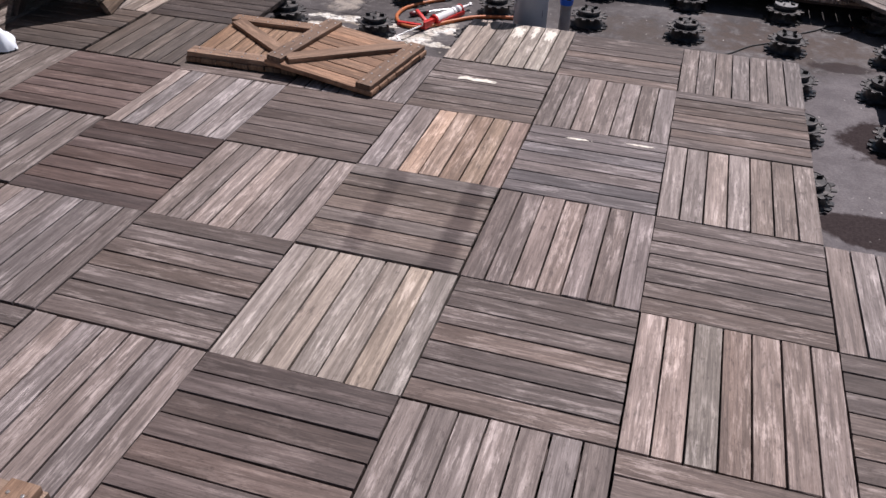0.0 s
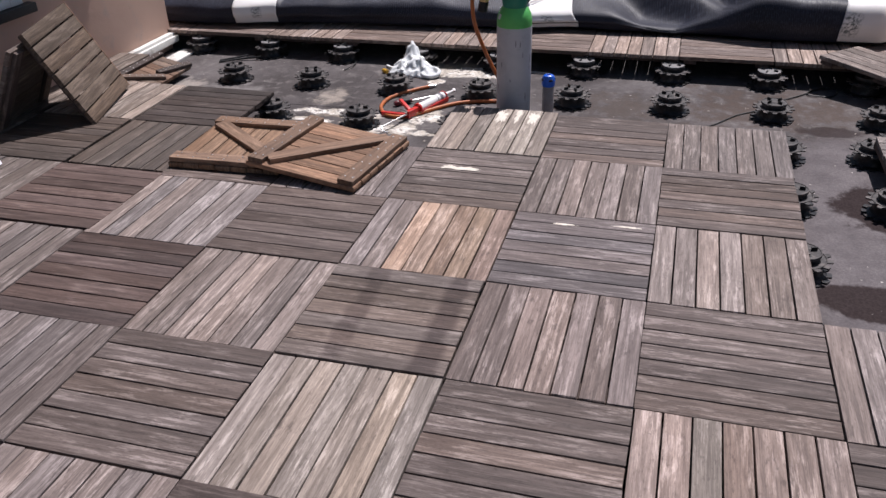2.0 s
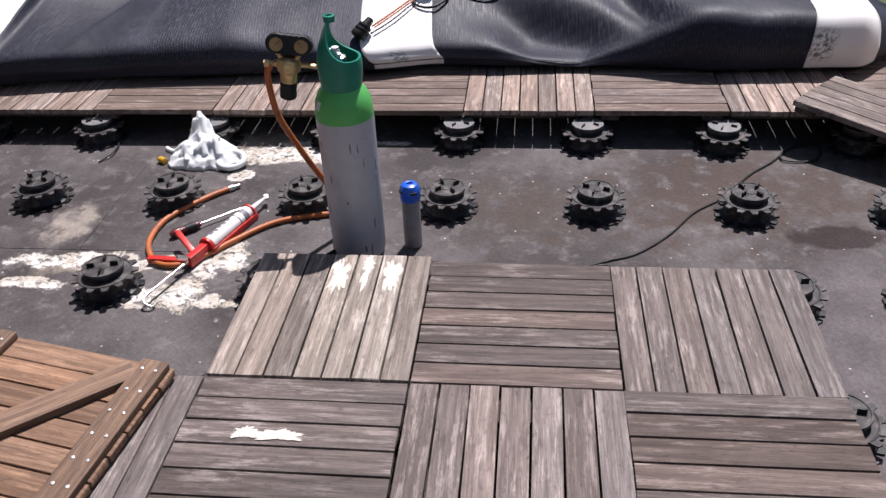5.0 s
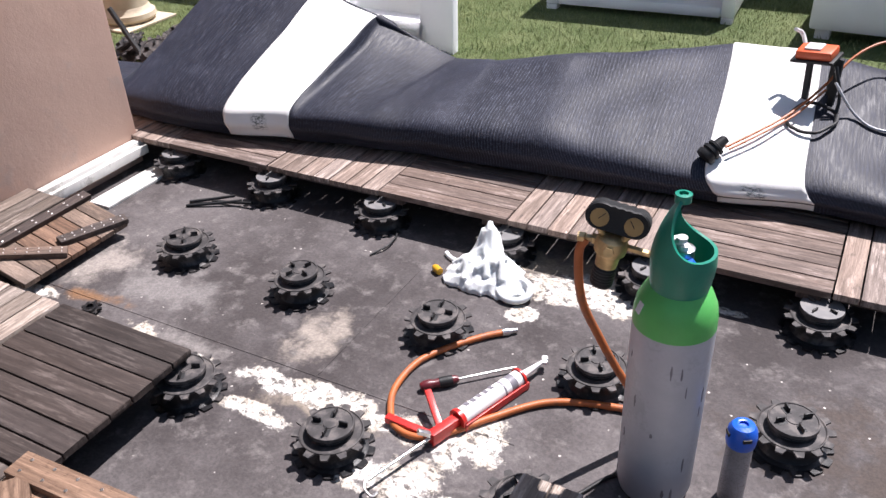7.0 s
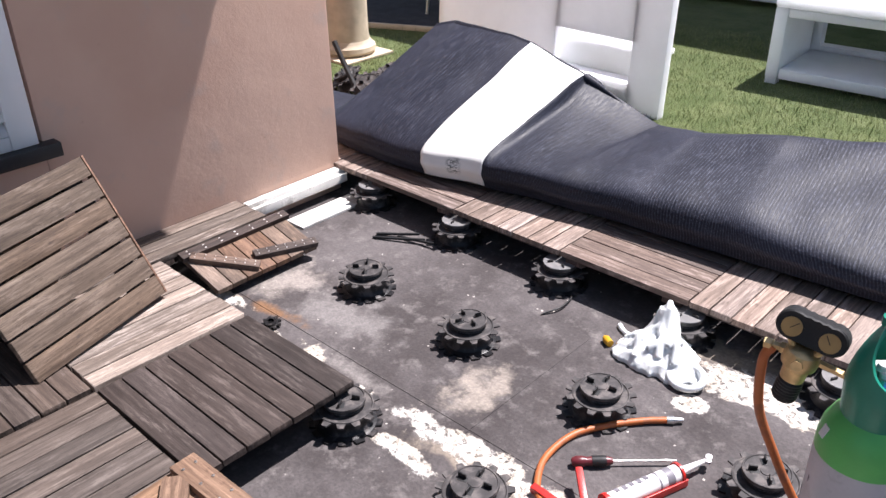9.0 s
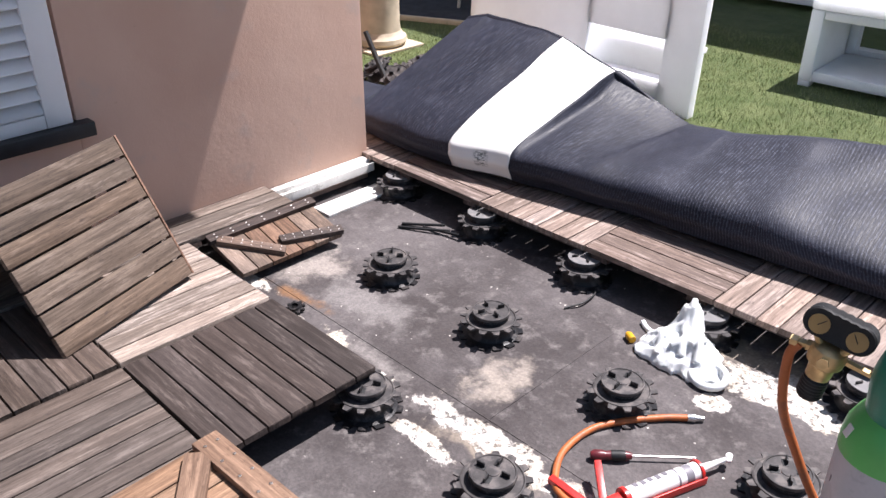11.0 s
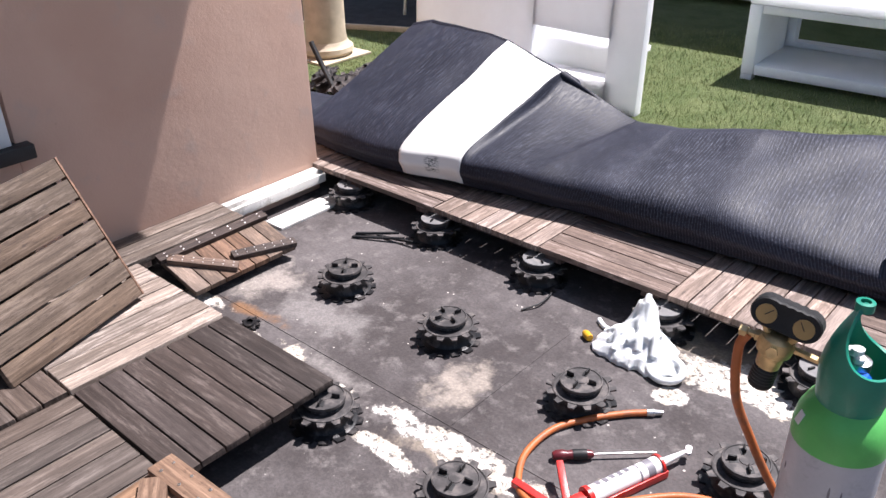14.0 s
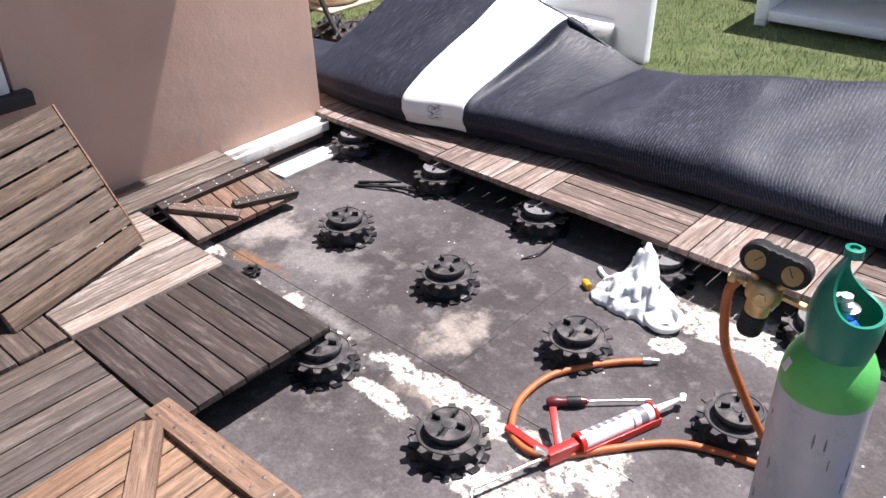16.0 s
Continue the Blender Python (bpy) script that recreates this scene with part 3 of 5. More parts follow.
for j in range(-8, 3):
    for i in range(-5, 4):
        if (i, j) in MISSING or (i >= 2 and j >= 0):
            continue
        rnd = random.Random(100 * i + j)
        odd = (i + j) % 2
        tone = TONES.get((i, j), (0.21, 0.176, 0.16) if odd else (0.130, 0.104, 0.092))
        special = None
        if (i, j) == (-1, 0):
            special = {0: GREY, 1: (0.235, 0.19, 0.165), 2: (0.30, 0.215, 0.16), 3: (0.25, 0.18, 0.135), 4: (0.26, 0.19, 0.145), 5: (0.34, 0.255, 0.19), 6: (0.26, 0.19, 0.155)}
        if (i, j) == (-1, 2):
            special = {3: (0.36, 0.32, 0.27), 4: (0.31, 0.275, 0.235), 5: (0.38, 0.34, 0.29)}
        if (i, j) == (0, -1):
            special = {3: (0.215, 0.172, 0.152)}
        if (i, j) == (1, -2):
            special = {2: (0.265, 0.225, 0.19), 3: (0.215, 0.165, 0.14)}
        if (i, j) == (-1, -2):
            special = {5: (0.36, 0.295, 0.235), 0: (0.34, 0.305, 0.28)}
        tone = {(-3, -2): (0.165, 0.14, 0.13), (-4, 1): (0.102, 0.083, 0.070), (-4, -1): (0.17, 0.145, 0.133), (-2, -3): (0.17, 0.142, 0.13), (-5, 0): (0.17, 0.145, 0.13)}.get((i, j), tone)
        dy = 0.013 if (i, j) == (-1, 2) else rnd.uniform(-0.002, 0.002)
        label = "weathered wooden decking tile of seven boards on pedestals"
        if (i, j) == (-1, 2):
            label = "wooden decking tile with pale residue on its boards"
        elif tone[0] > 0.28:
            label = "light brown wooden decking tile of seven boards"
        elif tone[0] < 0.12:
            label = "dark brown weathered decking tile of seven boards"
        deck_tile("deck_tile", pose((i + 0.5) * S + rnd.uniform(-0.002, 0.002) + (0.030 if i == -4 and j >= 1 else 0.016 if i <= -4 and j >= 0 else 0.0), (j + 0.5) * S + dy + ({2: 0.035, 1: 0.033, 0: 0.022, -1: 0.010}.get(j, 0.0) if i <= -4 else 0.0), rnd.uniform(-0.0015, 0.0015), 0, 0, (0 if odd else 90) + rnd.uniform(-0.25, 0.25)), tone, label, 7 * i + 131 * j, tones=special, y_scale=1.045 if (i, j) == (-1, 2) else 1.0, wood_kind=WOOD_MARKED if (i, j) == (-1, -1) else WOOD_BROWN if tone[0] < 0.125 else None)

# narrow cut tiles along the wall
for k, y in enumerate((1.73, 1.24, 0.74, 0.24, -0.26)):
    deck_tile("cut_deck_tile", pose(-2.597, y + 0.02, 0.0) @ Matrix.Diagonal((0.93, 1, 1, 1)), (0.160, 0.131, 0.108), "narrow cut decking tile along the foot of the wall", 900 + k, slats=3, width=3, group="cut tiles along the wall")

# the strip of tiles on the far side, half hidden by the turf
for i in range(-6, 4):
    rnd = random.Random(50 + i)
    odd = (i + 5) % 2
    y = 5.5 * S + 0.006
    tone = (0.29, 0.232, 0.195) if odd else (0.17, 0.132, 0.112)
    deck_tile("deck_tile", pose((i + 0.5) * S + 0.014, y, 0, 0, 0, 0 if odd else 90), tone, "weathered decking tile at the edge of the turf", 300 + i, group="decking tiles under the turf edge")

for i, j in ((4, 5), (2, 6), (3, 6), (4, 6)):
    deck_tile("deck_tile", pose((i + 0.5) * S, (j + 0.5) * S + 0.006, 0, 0, 0, 0 if (i + j) % 2 else 90), (0.2, 0.165, 0.145), "weathered decking tile beyond the end of the turf", 350 + 10 * i + j, group="decking tiles under the turf edge")

# tiles turned over, with their battens up
deck_tile("upturned_deck_tile", pose(-1.256, 0.826, 0.003, 180, 0, 2), (0.225, 0.145, 0.093), "upturned decking tile showing orange-brown underside and battens", 401, under=True, group="upturned tiles", diagonal=1)
deck_tile("upturned_deck_tile", pose(-0.849, 0.778, 0.026) @ pose(0, 0, 0, 0, 4.6, -8) @ pose(0, 0, 0, 180, 0, 90), (0.295, 0.178, 0.112), "upturned decking tile with diagonal brace, leaning on its neighbour", 402, under=True, group="upturned tiles", diagonal=1)
deck_tile("upturned_deck_tile", pose(-0.815, -1.74, 0.003, 180, 0, 90), (0.2, 0.14, 0.1), "upturned decking tile showing its dark brown batten", 403, under=True, group="upturned tiles", diagonal=1)
cut = root("upturned_cut_tile", "upturned narrow tile with dark battens and brace, by the wall", "decking tile", "upturned tiles", pose(-2.385, 1.838, -0.030, 0, 14, 0) @ Matrix.Diagonal((0.9, 0.9, 1, 1)))
rnd = random.Random(77)
for k in range(7):
    piece = part("slat", SLATS_RAW[k % 5], WOOD_RAW, cut)
    piece.matrix_basis = pose(0, (k - 3) * 0.0705, -0.018, 0, 0, 90) @ Matrix.Diagonal((1, 0.53, 1, 1))
    piece.color = shade_of(rnd, (0.20, 0.125, 0.085) if k in (2, 3, 4) else (0.19, 0.145, 0.115), 0.3)
for x, y, turn, ln, tone in ((-0.098, 0.0, 90, 1.07, (0.07, 0.055, 0.05)), (0.015, -0.13, 44, 0.56, (0.17, 0.125, 0.10)), (0.085, 0.115, 74, 0.56, (0.085, 0.068, 0.06))):
    piece = part("batten", BATTEN, WOOD_BATTEN, cut)
    piece.matrix_basis = pose(x, y, 0.024, 0, 0, turn - 90) @ Matrix.Diagonal((0.62, ln, 1, 1))
    piece.color = shade_of(rnd, tone, 0.1)
    for k in range(7):
        for d in (-0.016, 0.016):
            s = part("screw", SCREW, STEEL, piece)
            s.matrix_basis = pose(d, -0.21 + 0.07 * k, -0.0208)


def standing(corner, other, up):
    """A pose for a tile stood on an edge from corner to other, its boards along that edge and its top face towards +x."""
    e = (Vector(other) - Vector(corner)).normalized()
    u = Vector(up)
    u = (u - e * u.dot(e)).normalized()
    n = e.cross(u)
    mid = (Vector(corner) + Vector(other)) / 2 + u * 0.25
    return Matrix(((-u.x, e.x, n.x, mid.x), (-u.y, e.y, n.y, mid.y), (-u.z, e.z, n.z, mid.z), (0, 0, 0, 1)))


leaning = deck_tile("leaning_deck_tile", standing((-2.109, 0.94, 0.0), (-2.242, 1.416, 0.02), (-0.21, -0.115, 0.45)), (0.138, 0.104, 0.077), "decking tile stood on edge, leaning towards the wall", 501, group="leaning tiles", x_scale=0.97, wood_kind=WOOD_BROWN)
deck_tile("leaning_deck_tile", standing((-2.66, 1.225, -0.033), (-2.56, 0.74, -0.033), (0.195, 0.02, 0.40)), (0.14, 0.112, 0.098), "second decking tile propped against the first like a tent", 502, slats=6, width=6, group="leaning tiles", x_scale=1.08, wood_kind=WOOD_BROWN)
bm = B()
box(bm, -0.247, 0.247, 0.2515, 0.258, -0.034, -0.001, 0.001)
edge = part("edge_trim", bm, WOOD_RAW, leaning, "thin reddish trim along the board ends")
edge.color = (0.24, 0.145, 0.10, 1.0)

# cut tile on pedestals by the parapet, and a loose one on the far corner
deck_tile("cut_deck_tile", pose(1.502, 1.262, 0.0, 0, 0, 90), (0.24, 0.21, 0.19), "pale weathered cut tile standing alone by the parapet", 601, y_scale=0.56, group="loose tiles")
deck_tile("loose_deck_tile", pose(1.49, 2.50, 0.03, 4, 3, 50), (0.19, 0.16, 0.14), "loose decking tile dropped askew at the strip's end", 602, slats=5, width=5, y_scale=0.8, group="loose tiles")

# ---- pedestals ----


def pedestal():
    ob = root("pedestal", "black plastic adjustable pedestal standing on the roofing", "pedestal", "pedestals")
    bm = B()
    gear(bm, 0.088, 0.104, 0.0, 0.006, 13, 0.52)
    lathe(bm, [(0.088, 0.0062), (0.080, 0.010)], 36)
    part("base_flange", bm, BLACK_PLASTIC, ob)
    bm = B()
    lathe(bm, [(0.079, 0.007), (0.070, 0.016), (0.066, 0.03), (0.068, 0.050), (0.066, 0.054)], 36)
    part("drum", bm, BLACK_PLASTIC, ob)
    bm = B()
    gear(bm, 0.081, 0.099, 0.056, 0.061, 13, 0.50, 3)
    lathe(bm, [(0.068, 0.050), (0.080, 0.054), (0.081, 0.063), (0.078, 0.064), (0.074, 0.060), (0.057, 0.058)], 36)
    part("collar", bm, DUSTY_LIT_PLASTIC, ob)
    bm = B()
    lathe(bm, [(0.056, 0.056), (0.056, 0.066), (0.0545, 0.068), (0.056, 0.070), (0.0545, 0.073), (0.056, 0.076), (0.056, 0.079)], 36)
    part("screw_neck", bm, BLACK_PLASTIC, ob)
    bm = B()
    lathe(bm, [(0.056, 0.077), (0.060, 0.0775), (0.0605, 0.085), (0.0595, 0.0875), (0.056, 0.088), (0.0545, 0.0855), (0.018, 0.0855), (0.017, 0.0875), (0.0, 0.0875)], 36)
    part("top_plate", bm, DUSTY_LIT_PLASTIC, ob, "dusty grey-black top plate, its sunlit tone in the colour")
    bm = B()
    box(bm, 0.020, 0.044, -0.0075, 0.0075, 0.0848, 0.0863, 0.0004)
    slot = finish(bm, RUBBER, "slot")
    bm = B()
    box(bm, 0.024, 0.046, -0.0022, 0.0022, 0.0855, 0.1, 0.0008)
    tab = finish(bm, BLACK_PLASTIC, "tab")
    for k in range(4):
        t = part("tab", tab, BLACK_PLASTIC, ob)
        t.matrix_basis = pose(0, 0, 0, 0, 0, 90 * k)
        t = part("slot", slot, RUBBER, ob, "dark slot in the top plate")
        t.matrix_basis = pose(0, 0, 0, 0, 0, 90 * k + 7)
    return ob


first = pedestal()
bm = B()
lathe(bm, [(0.0, 0.0883), (0.0585, 0.0883), (0.0595, 0.0895), (0.059, 0.0915), (0.0, 0.0918)], 36)
disc = finish(bm, LIT_TOP_GREY, "top_disc")
first.matrix_world = pose(-2 * S, 3 * S, ROOF, 0, 0, 12)
spots = [(i, 4) for i in range(-4, 4)] + [(i, 5) for i in range(-5, 5)] + [(-3, 3), (-1, 3), (0, 3), (1, 3), (2, 3), (2, 2), (2, 1), (2, 0), (3, 0), (3.02, 1.03), (3.06, 3.38), (3.3, 2.06), (2.78, 2.06), (2.8, 3.1), (-4.02, 2.84), (-3, 2), (-2, 2), (-1, 2), (0, 2)]
for k, (i, j) in enumerate(spots):
    rnd = random.Random(k)
    ob = copy_thing(first, pose(i * S * 0.985 + rnd.uniform(-0.005, 0.005) + (0.01 if i == 2 and j < 4 else 0), j * S + rnd.uniform(-0.005, 0.005) - (0.012 if j == 5 else 0) - (0.006 * i if j > 3 else 0), ROOF, 0, 0, rnd.uniform(0, 90)))
    # added disc: sunlight on the far row's top plates, given as a paler colour
    if j == 5:
        part("top_disc", disc, LIT_TOP_GREY, ob, "added disc, paler grey for the sunlit top plate")
bm = B()
gear(bm, 0.024, 0.034, 0.0, 0.008, 9, 0.5)
lathe(bm, [(0.022, 0.008), (0.020, 0.016), (0.012, 0.016), (0.012, 0.004)], 18)
thing("broken_toothed_ring", bm, BLACK_PLASTIC, "broken bit of a black toothed plastic ring", "debris", at=pose(-2.03, 1.655, ROOF + 0.006, 12, 0, 20))
# spare ones heaped on the grass
for x, y, z, rx, rz in ((-3.20, 3.10, 0.06, 34, 30), (-3.34, 3.36, 0.014, 0, 60), (-3.40, 3.14, 0.05, 30, -40), (-3.22, 3.30, 0.07, 16, 10)):
    ob = copy_thing(first, pose(x + 0.07, y + 0.04, z, rx, 0, rz))
    tagged(ob, "spare black pedestal lying on the artificial grass", "pedestal", "spare pedestals")

# ---- turf folded back, black backing up ----


def table(x, rows):
    for a, b in zip(rows, rows[1:]):
        if x <= b[0]:
            f = max(0.0, (x - a[0]) / (b[0] - a[0]))
            f = f * f * (3 - 2 * f)
            return [p + (q - p) * f for p, q in zip(a[1:], b[1:])]
    return rows[-1][1:]


# x at the front: front y, height of the nose, then x, y and z of the crest, and how far the sheet runs on behind it
FOLD = [(-3.55, 2.708, 0.1, -3.53, 2.92, 0.1, 0.05), (-2.93, 2.648, 0.12, -2.93, 2.95, 0.12, 0.05), (-2.792, 2.608, 0.14, -2.88, 3.36, 0.405, 0.02), (-2.655, 2.602, 0.15, -2.791, 3.401, 0.425, 0.02),
        (-2.261, 2.629, 0.155, -2.295, 3.368, 0.405, 0.02), (-1.993, 2.687, 0.155, -2.003, 3.362, 0.315, 0.02), (-1.728, 2.738, 0.15, -1.658, 3.428, 0.17, 0.12), (-1.382, 2.771, 0.15, -1.402, 3.284, 0.235, 0.3),
        (-0.988, 2.804, 0.16, -1.067, 3.339, 0.3, 0.35), (-0.386, 2.842, 0.14, -0.52, 3.551, 0.33, 0.35), (-0.097, 2.894, 0.14, -0.211, 3.572, 0.32, 0.35), (0.297, 2.9, 0.14, 0.2, 3.462, 0.29, 0.35),
        (0.732, 2.866, 0.22, 0.684, 3.368, 0.285, 0.35), (0.974, 2.848, 0.25, 0.974, 3.338, 0.28, 0.35), (1.554, 2.85, 0.23, 1.574, 3.27, 0.25, 0.3), (1.76, 3.0, 0.12, 1.76, 3.2, 0.15, 0.15)]
CREST = 6 / 8


def fold_point(x, v, lift=0.0):
    """A place on the folded turf: v is 0 under the front of the roll, CREST on its ridge and 1 at its back edge."""
    yf, z1, xb, yb, zb, tail = table(x, FOLD)
    drop = min(1.0, tail / 0.3)
    line = [(yf + 0.14, 0.018), (yf + 0.03, 0.017), (yf + 0.004, 0.05), (yf - 0.006, z1 * 0.60), (yf + 0.058, z1 * 1.02), (yf + 0.15 + 0.5 * (yb - yf - 0.15), z1 + 0.62 * (zb - z1)), (yb, zb), (yb + tail * 0.5, zb * (1 - 0.32 * drop)), (yb + tail, max(0.02, zb * (1 - 0.92 * drop)))]
    f = v * (len(line) - 1)
    k = min(int(f), len(line) - 2)
    f -= k
    q = [line[max(k - 1, 0)], line[k], line[k + 1], line[min(k + 2, len(line) - 1)]]
    y, z = [0.5 * (2 * q[1][n] + (q[2][n] - q[0][n]) * f + (2 * q[0][n] - 5 * q[1][n] + 4 * q[2][n] - q[3][n]) * f * f + (3 * q[1][n] - q[0][n] - 3 * q[2][n] + q[3][n]) * f ** 3) for n in (0, 1)]
    s = min(1.0, max(0.0, (v - 0.3) / (CREST - 0.3)))
    px = x + (xb - x) * s
    soft = math.sin(math.pi * min(1.0, max(0.0, (v - 0.2) / 0.8)))
    z += soft * (0.030 * noise.noise(Vector((px * 1.9, y * 1.6, 4.0))) + 0.010 * noise.noise(Vector((px * 6.0, y * 5.0, 1.0)))) + lift
    # slack creases that run aslant towards the right-hand end, each with a steep far side
    for ax, ay, bx, by, deep, near, steep in ((0.10, 3.20, 0.66, 2.88, 0.165, 0.20, 0.085), (0.61, 3.24, 0.82, 2.92, 0.085, 0.12, 0.055)):
        run = math.hypot(bx - ax, by - ay)
        ux, uy = (bx - ax) / run, (by - ay) / run
        along, side = (px - ax) * ux + (y - ay) * uy, (y - ay) * ux - (px - ax) * uy
        ends = min(1.0, max(0.0, along / run + 0.25)) * min(1.0, max(0.0, 1.3 - along / run))
        z -= deep * soft * min(1.0, 1.6 * ends) * math.exp(-(side / (steep if side > 0 else near)) ** 2)
    # the flap's edge beside the first tape lies over the sheet
    under = min(1.0, max(0.0, (x + 1.992) / 0.03)) * min(1.0, max(0.0, (-1.675 - x) / 0.28))
    z -= 0.05 * under * min(1.0, max(0.0, (v - 0.42) / 0.25)) * min(1.0, max(0.0, (0.80 - v) / 0.12))
    y += 0.02 * noise.noise(Vector((px * 2.3, z * 3, 9.0)))
    return Vector((px, y - lift * (0.8 if v < 0.5 else 0.0), max(z, 0.0165)))


def fold_sheet(name, x0, x1, nx, v0, v1, nv, lift, material, label, thick):
    bm = B()
    uv = bm.loops.layers.uv.new("UVMap")
    grid = []
    for a in range(nx + 1):
        x = x0 + (x1 - x0) * a / nx
        grid.append([bm.verts.new(fold_point(x, v0 + (v1 - v0) * b / nv, lift)) for b in range(nv + 1)])
    for a in range(nx):
        for b in range(nv):
            f = bm.faces.new((grid[a][b], grid[a + 1][b], grid[a + 1][b + 1], grid[a][b + 1]))
            for loop, (p, q) in zip(f.loops, ((a, b), (a + 1, b), (a + 1, b + 1), (a, b + 1))):
                loop[uv].uv = (x0 + (x1 - x0) * p / nx, (v0 + (v1 - v0) * q / nv) * 1.5)
    me = bpy.data.meshes.new(name)
    bm.to_mesh(me)
    bm.free()
    me.materials.append(material)
    for p in me.polygons:
        p.use_smooth = True
    ob = new(name, me)
    sol = ob.modifiers.new("thickness", "SOLIDIFY")
    sol.thickness, sol.offset = thick, -1
    return tagged(ob, label, "folded turf" if material is TURF_BACK else "seam tape")


turf = fold_sheet("folded_turf", -3.55, 1.76, 400, 0.0, 1.0, 72, 0.0, TURF_BACK, "artificial turf folded back with its black backing upwards", 0.012)
for x0, x1, label in ((-2.262, -1.994, "wide white seam tape over the raised flap"), (-0.385, -0.097, "wide white seam tape across the folded turf"), (1.355, 1.645, "stained white seam tape at the far roll end")):
    ob = fold_sheet("seam_tape", x0, x1, 16, 0.05, CREST + (0.008 if x0 < -2 else 0.15), 56, 0.004, SEAM_TAPE, label, 0.002)
    ob.parent = turf
    del ob["category"]

# ---- gas cylinder with its regulator ----
CX, CY = -0.262, 1.738
cyl = root("gas_cylinder", "grey-white gas cylinder with green shoulder and cap on the roof", "gas cylinder", "", pose(CX, CY, ROOF))
bm = B()
lathe(bm, [(0.0, 0.004), (0.068, 0.0), (0.079, 0.008), (0.084, 0.03), (0.0845, 0.45), (0.0845, 0.475)], 48)
part("body", bm, STEEL_PAINT, cyl)
bm = B()
lathe(bm, [(0.0845, 0.475), (0.084, 0.50), (0.080, 0.525), (0.068, 0.552), (0.055, 0.568)], 48)
part("shoulder", bm, GREEN_LIGHT, cyl, "light green painted shoulder")
bm = B()
n = 56
levels = [k / 12 for k in range(13)]
rings_o, rings_i = [], []
for lv in levels:
    ro = 0.056 + 0.010 * math.sin(lv * 1.9)
    ring_o, ring_i = [], []
    for k in range(n):
        a = 2 * math.pi * k / n
        # the rim sweeps up to a narrow strap that arches in over the valve
        high = 0.5 + 0.5 * math.cos(a - radians(186))
        top = 0.648 + 0.117 * (0.35 * high ** 2 + 0.65 * high ** 3.6)
        z = 0.552 + (top - 0.552) * lv
        rise = max(0.0, (z - 0.625) / 0.14)
        rr = ro * (1 - 0.16 * rise)
        lean = 0.041 * rise ** 1.7 * high
        ring_o.append(bm.verts.new((rr * math.cos(a) + lean, rr * math.sin(a), z)))
        ring_i.append(bm.verts.new(((rr - 0.007) * math.cos(a) + lean, (rr - 0.007) * math.sin(a), z)))
    rings_o.append(ring_o)
    rings_i.append(ring_i)
for a, b in zip(rings_o, rings_o[1:]):
    for k in range(n):
        bm.faces.new((a[k], a[(k + 1) % n], b[(k + 1) % n], b[k]))
for a, b in zip(rings_i, rings_i[1:]):
    for k in range(n):
        bm.faces.new((b[k], b[(k + 1) % n], a[(k + 1) % n], a[k]))
for a, b in ((rings_o[-1], rings_i[-1]), (rings_i[0], rings_o[0])):
    for k in range(n):
        bm.faces.new((a[k], a[(k + 1) % n], b[(k + 1) % n], b[k]))
part("cap", bm, GREEN_DARK, cyl, "dark green protective cap with a raised grip")
bm = B()
lathe(bm, [(0.016, -0.006), (0.016, 0.01), (0.009, 0.011), (0.009, 0.004)], 20, pose(-0.012, -0.004, 0.757))
part("cap_ring", bm, GREEN_DARK, cyl)
bm = B()
lathe(bm, [(0.016, 0.55), (0.016, 0.62), (0.022, 0.624), (0.022, 0.65), (0.01, 0.656)], 16)
part("valve", bm, STEEL, cyl, "silvery valve inside the cap")
bm = B()
lathe(bm, [(0.0, 0.628), (0.017, 0.630), (0.019, 0.640), (0.012, 0.648)], 16, pose(0.012, -0.018, -0.012))
part("valve_plug", bm, BLUE, cyl, "dark blue plug beside the valve")
bm = B()
for k in range(4):
    lathe(bm, [(0.0, -0.010), (0.010, -0.005), (0.011, 0.005), (0.0, 0.010)], 10, pose(0.006 * math.cos(1.7 * k) - 0.004, 0.008 * math.sin(1.7 * k) - 0.012, 0.658 + 0.007 * k))
part("valve_tap", bm, LABEL_WHITE, cyl, "white lobed valve tap")
bm = B()
box(bm, -0.0012, 0.0012, -0.008, 0.008, -0.012, 0.012, 0.0004, pose(0, 0, 0, 0, 0, 42) @ pose(-0.0808, 0, 0.524, 0, 22, 0))
part("sticker", bm, LABEL_WHITE, cyl, "small white sticker")
rnd = random.Random(8)
for k in range(16):
    bm = B()
    a = radians(rnd.uniform(180, 350))
    z = rnd.uniform(0.02, 0.42)
    n0 = 12
    h, w = rnd.uniform(0.006, 0.026), rnd.uniform(0.0015, 0.004)
    ring = [bm.verts.new((0.0849, w * math.cos(2 * math.pi * q / n0) * rnd.uniform(0.5, 1.2), h * math.sin(2 * math.pi * q / n0) * rnd.uniform(0.7, 1.1))) for q in range(n0)]
    back = [bm.verts.new((0.0835, v.co.y, v.co.z)) for v in ring]
    bm.faces.new(ring)
    for q in range(n0):
        bm.faces.new((ring[q], back[q], back[(q + 1) % n0], ring[(q + 1) % n0]))
    bmesh.ops.transform(bm, matrix=pose(0, 0, z, 0, 0, math.degrees(a)), verts=bm.verts)
    part("scuff", bm, PRINT_GREY, cyl)

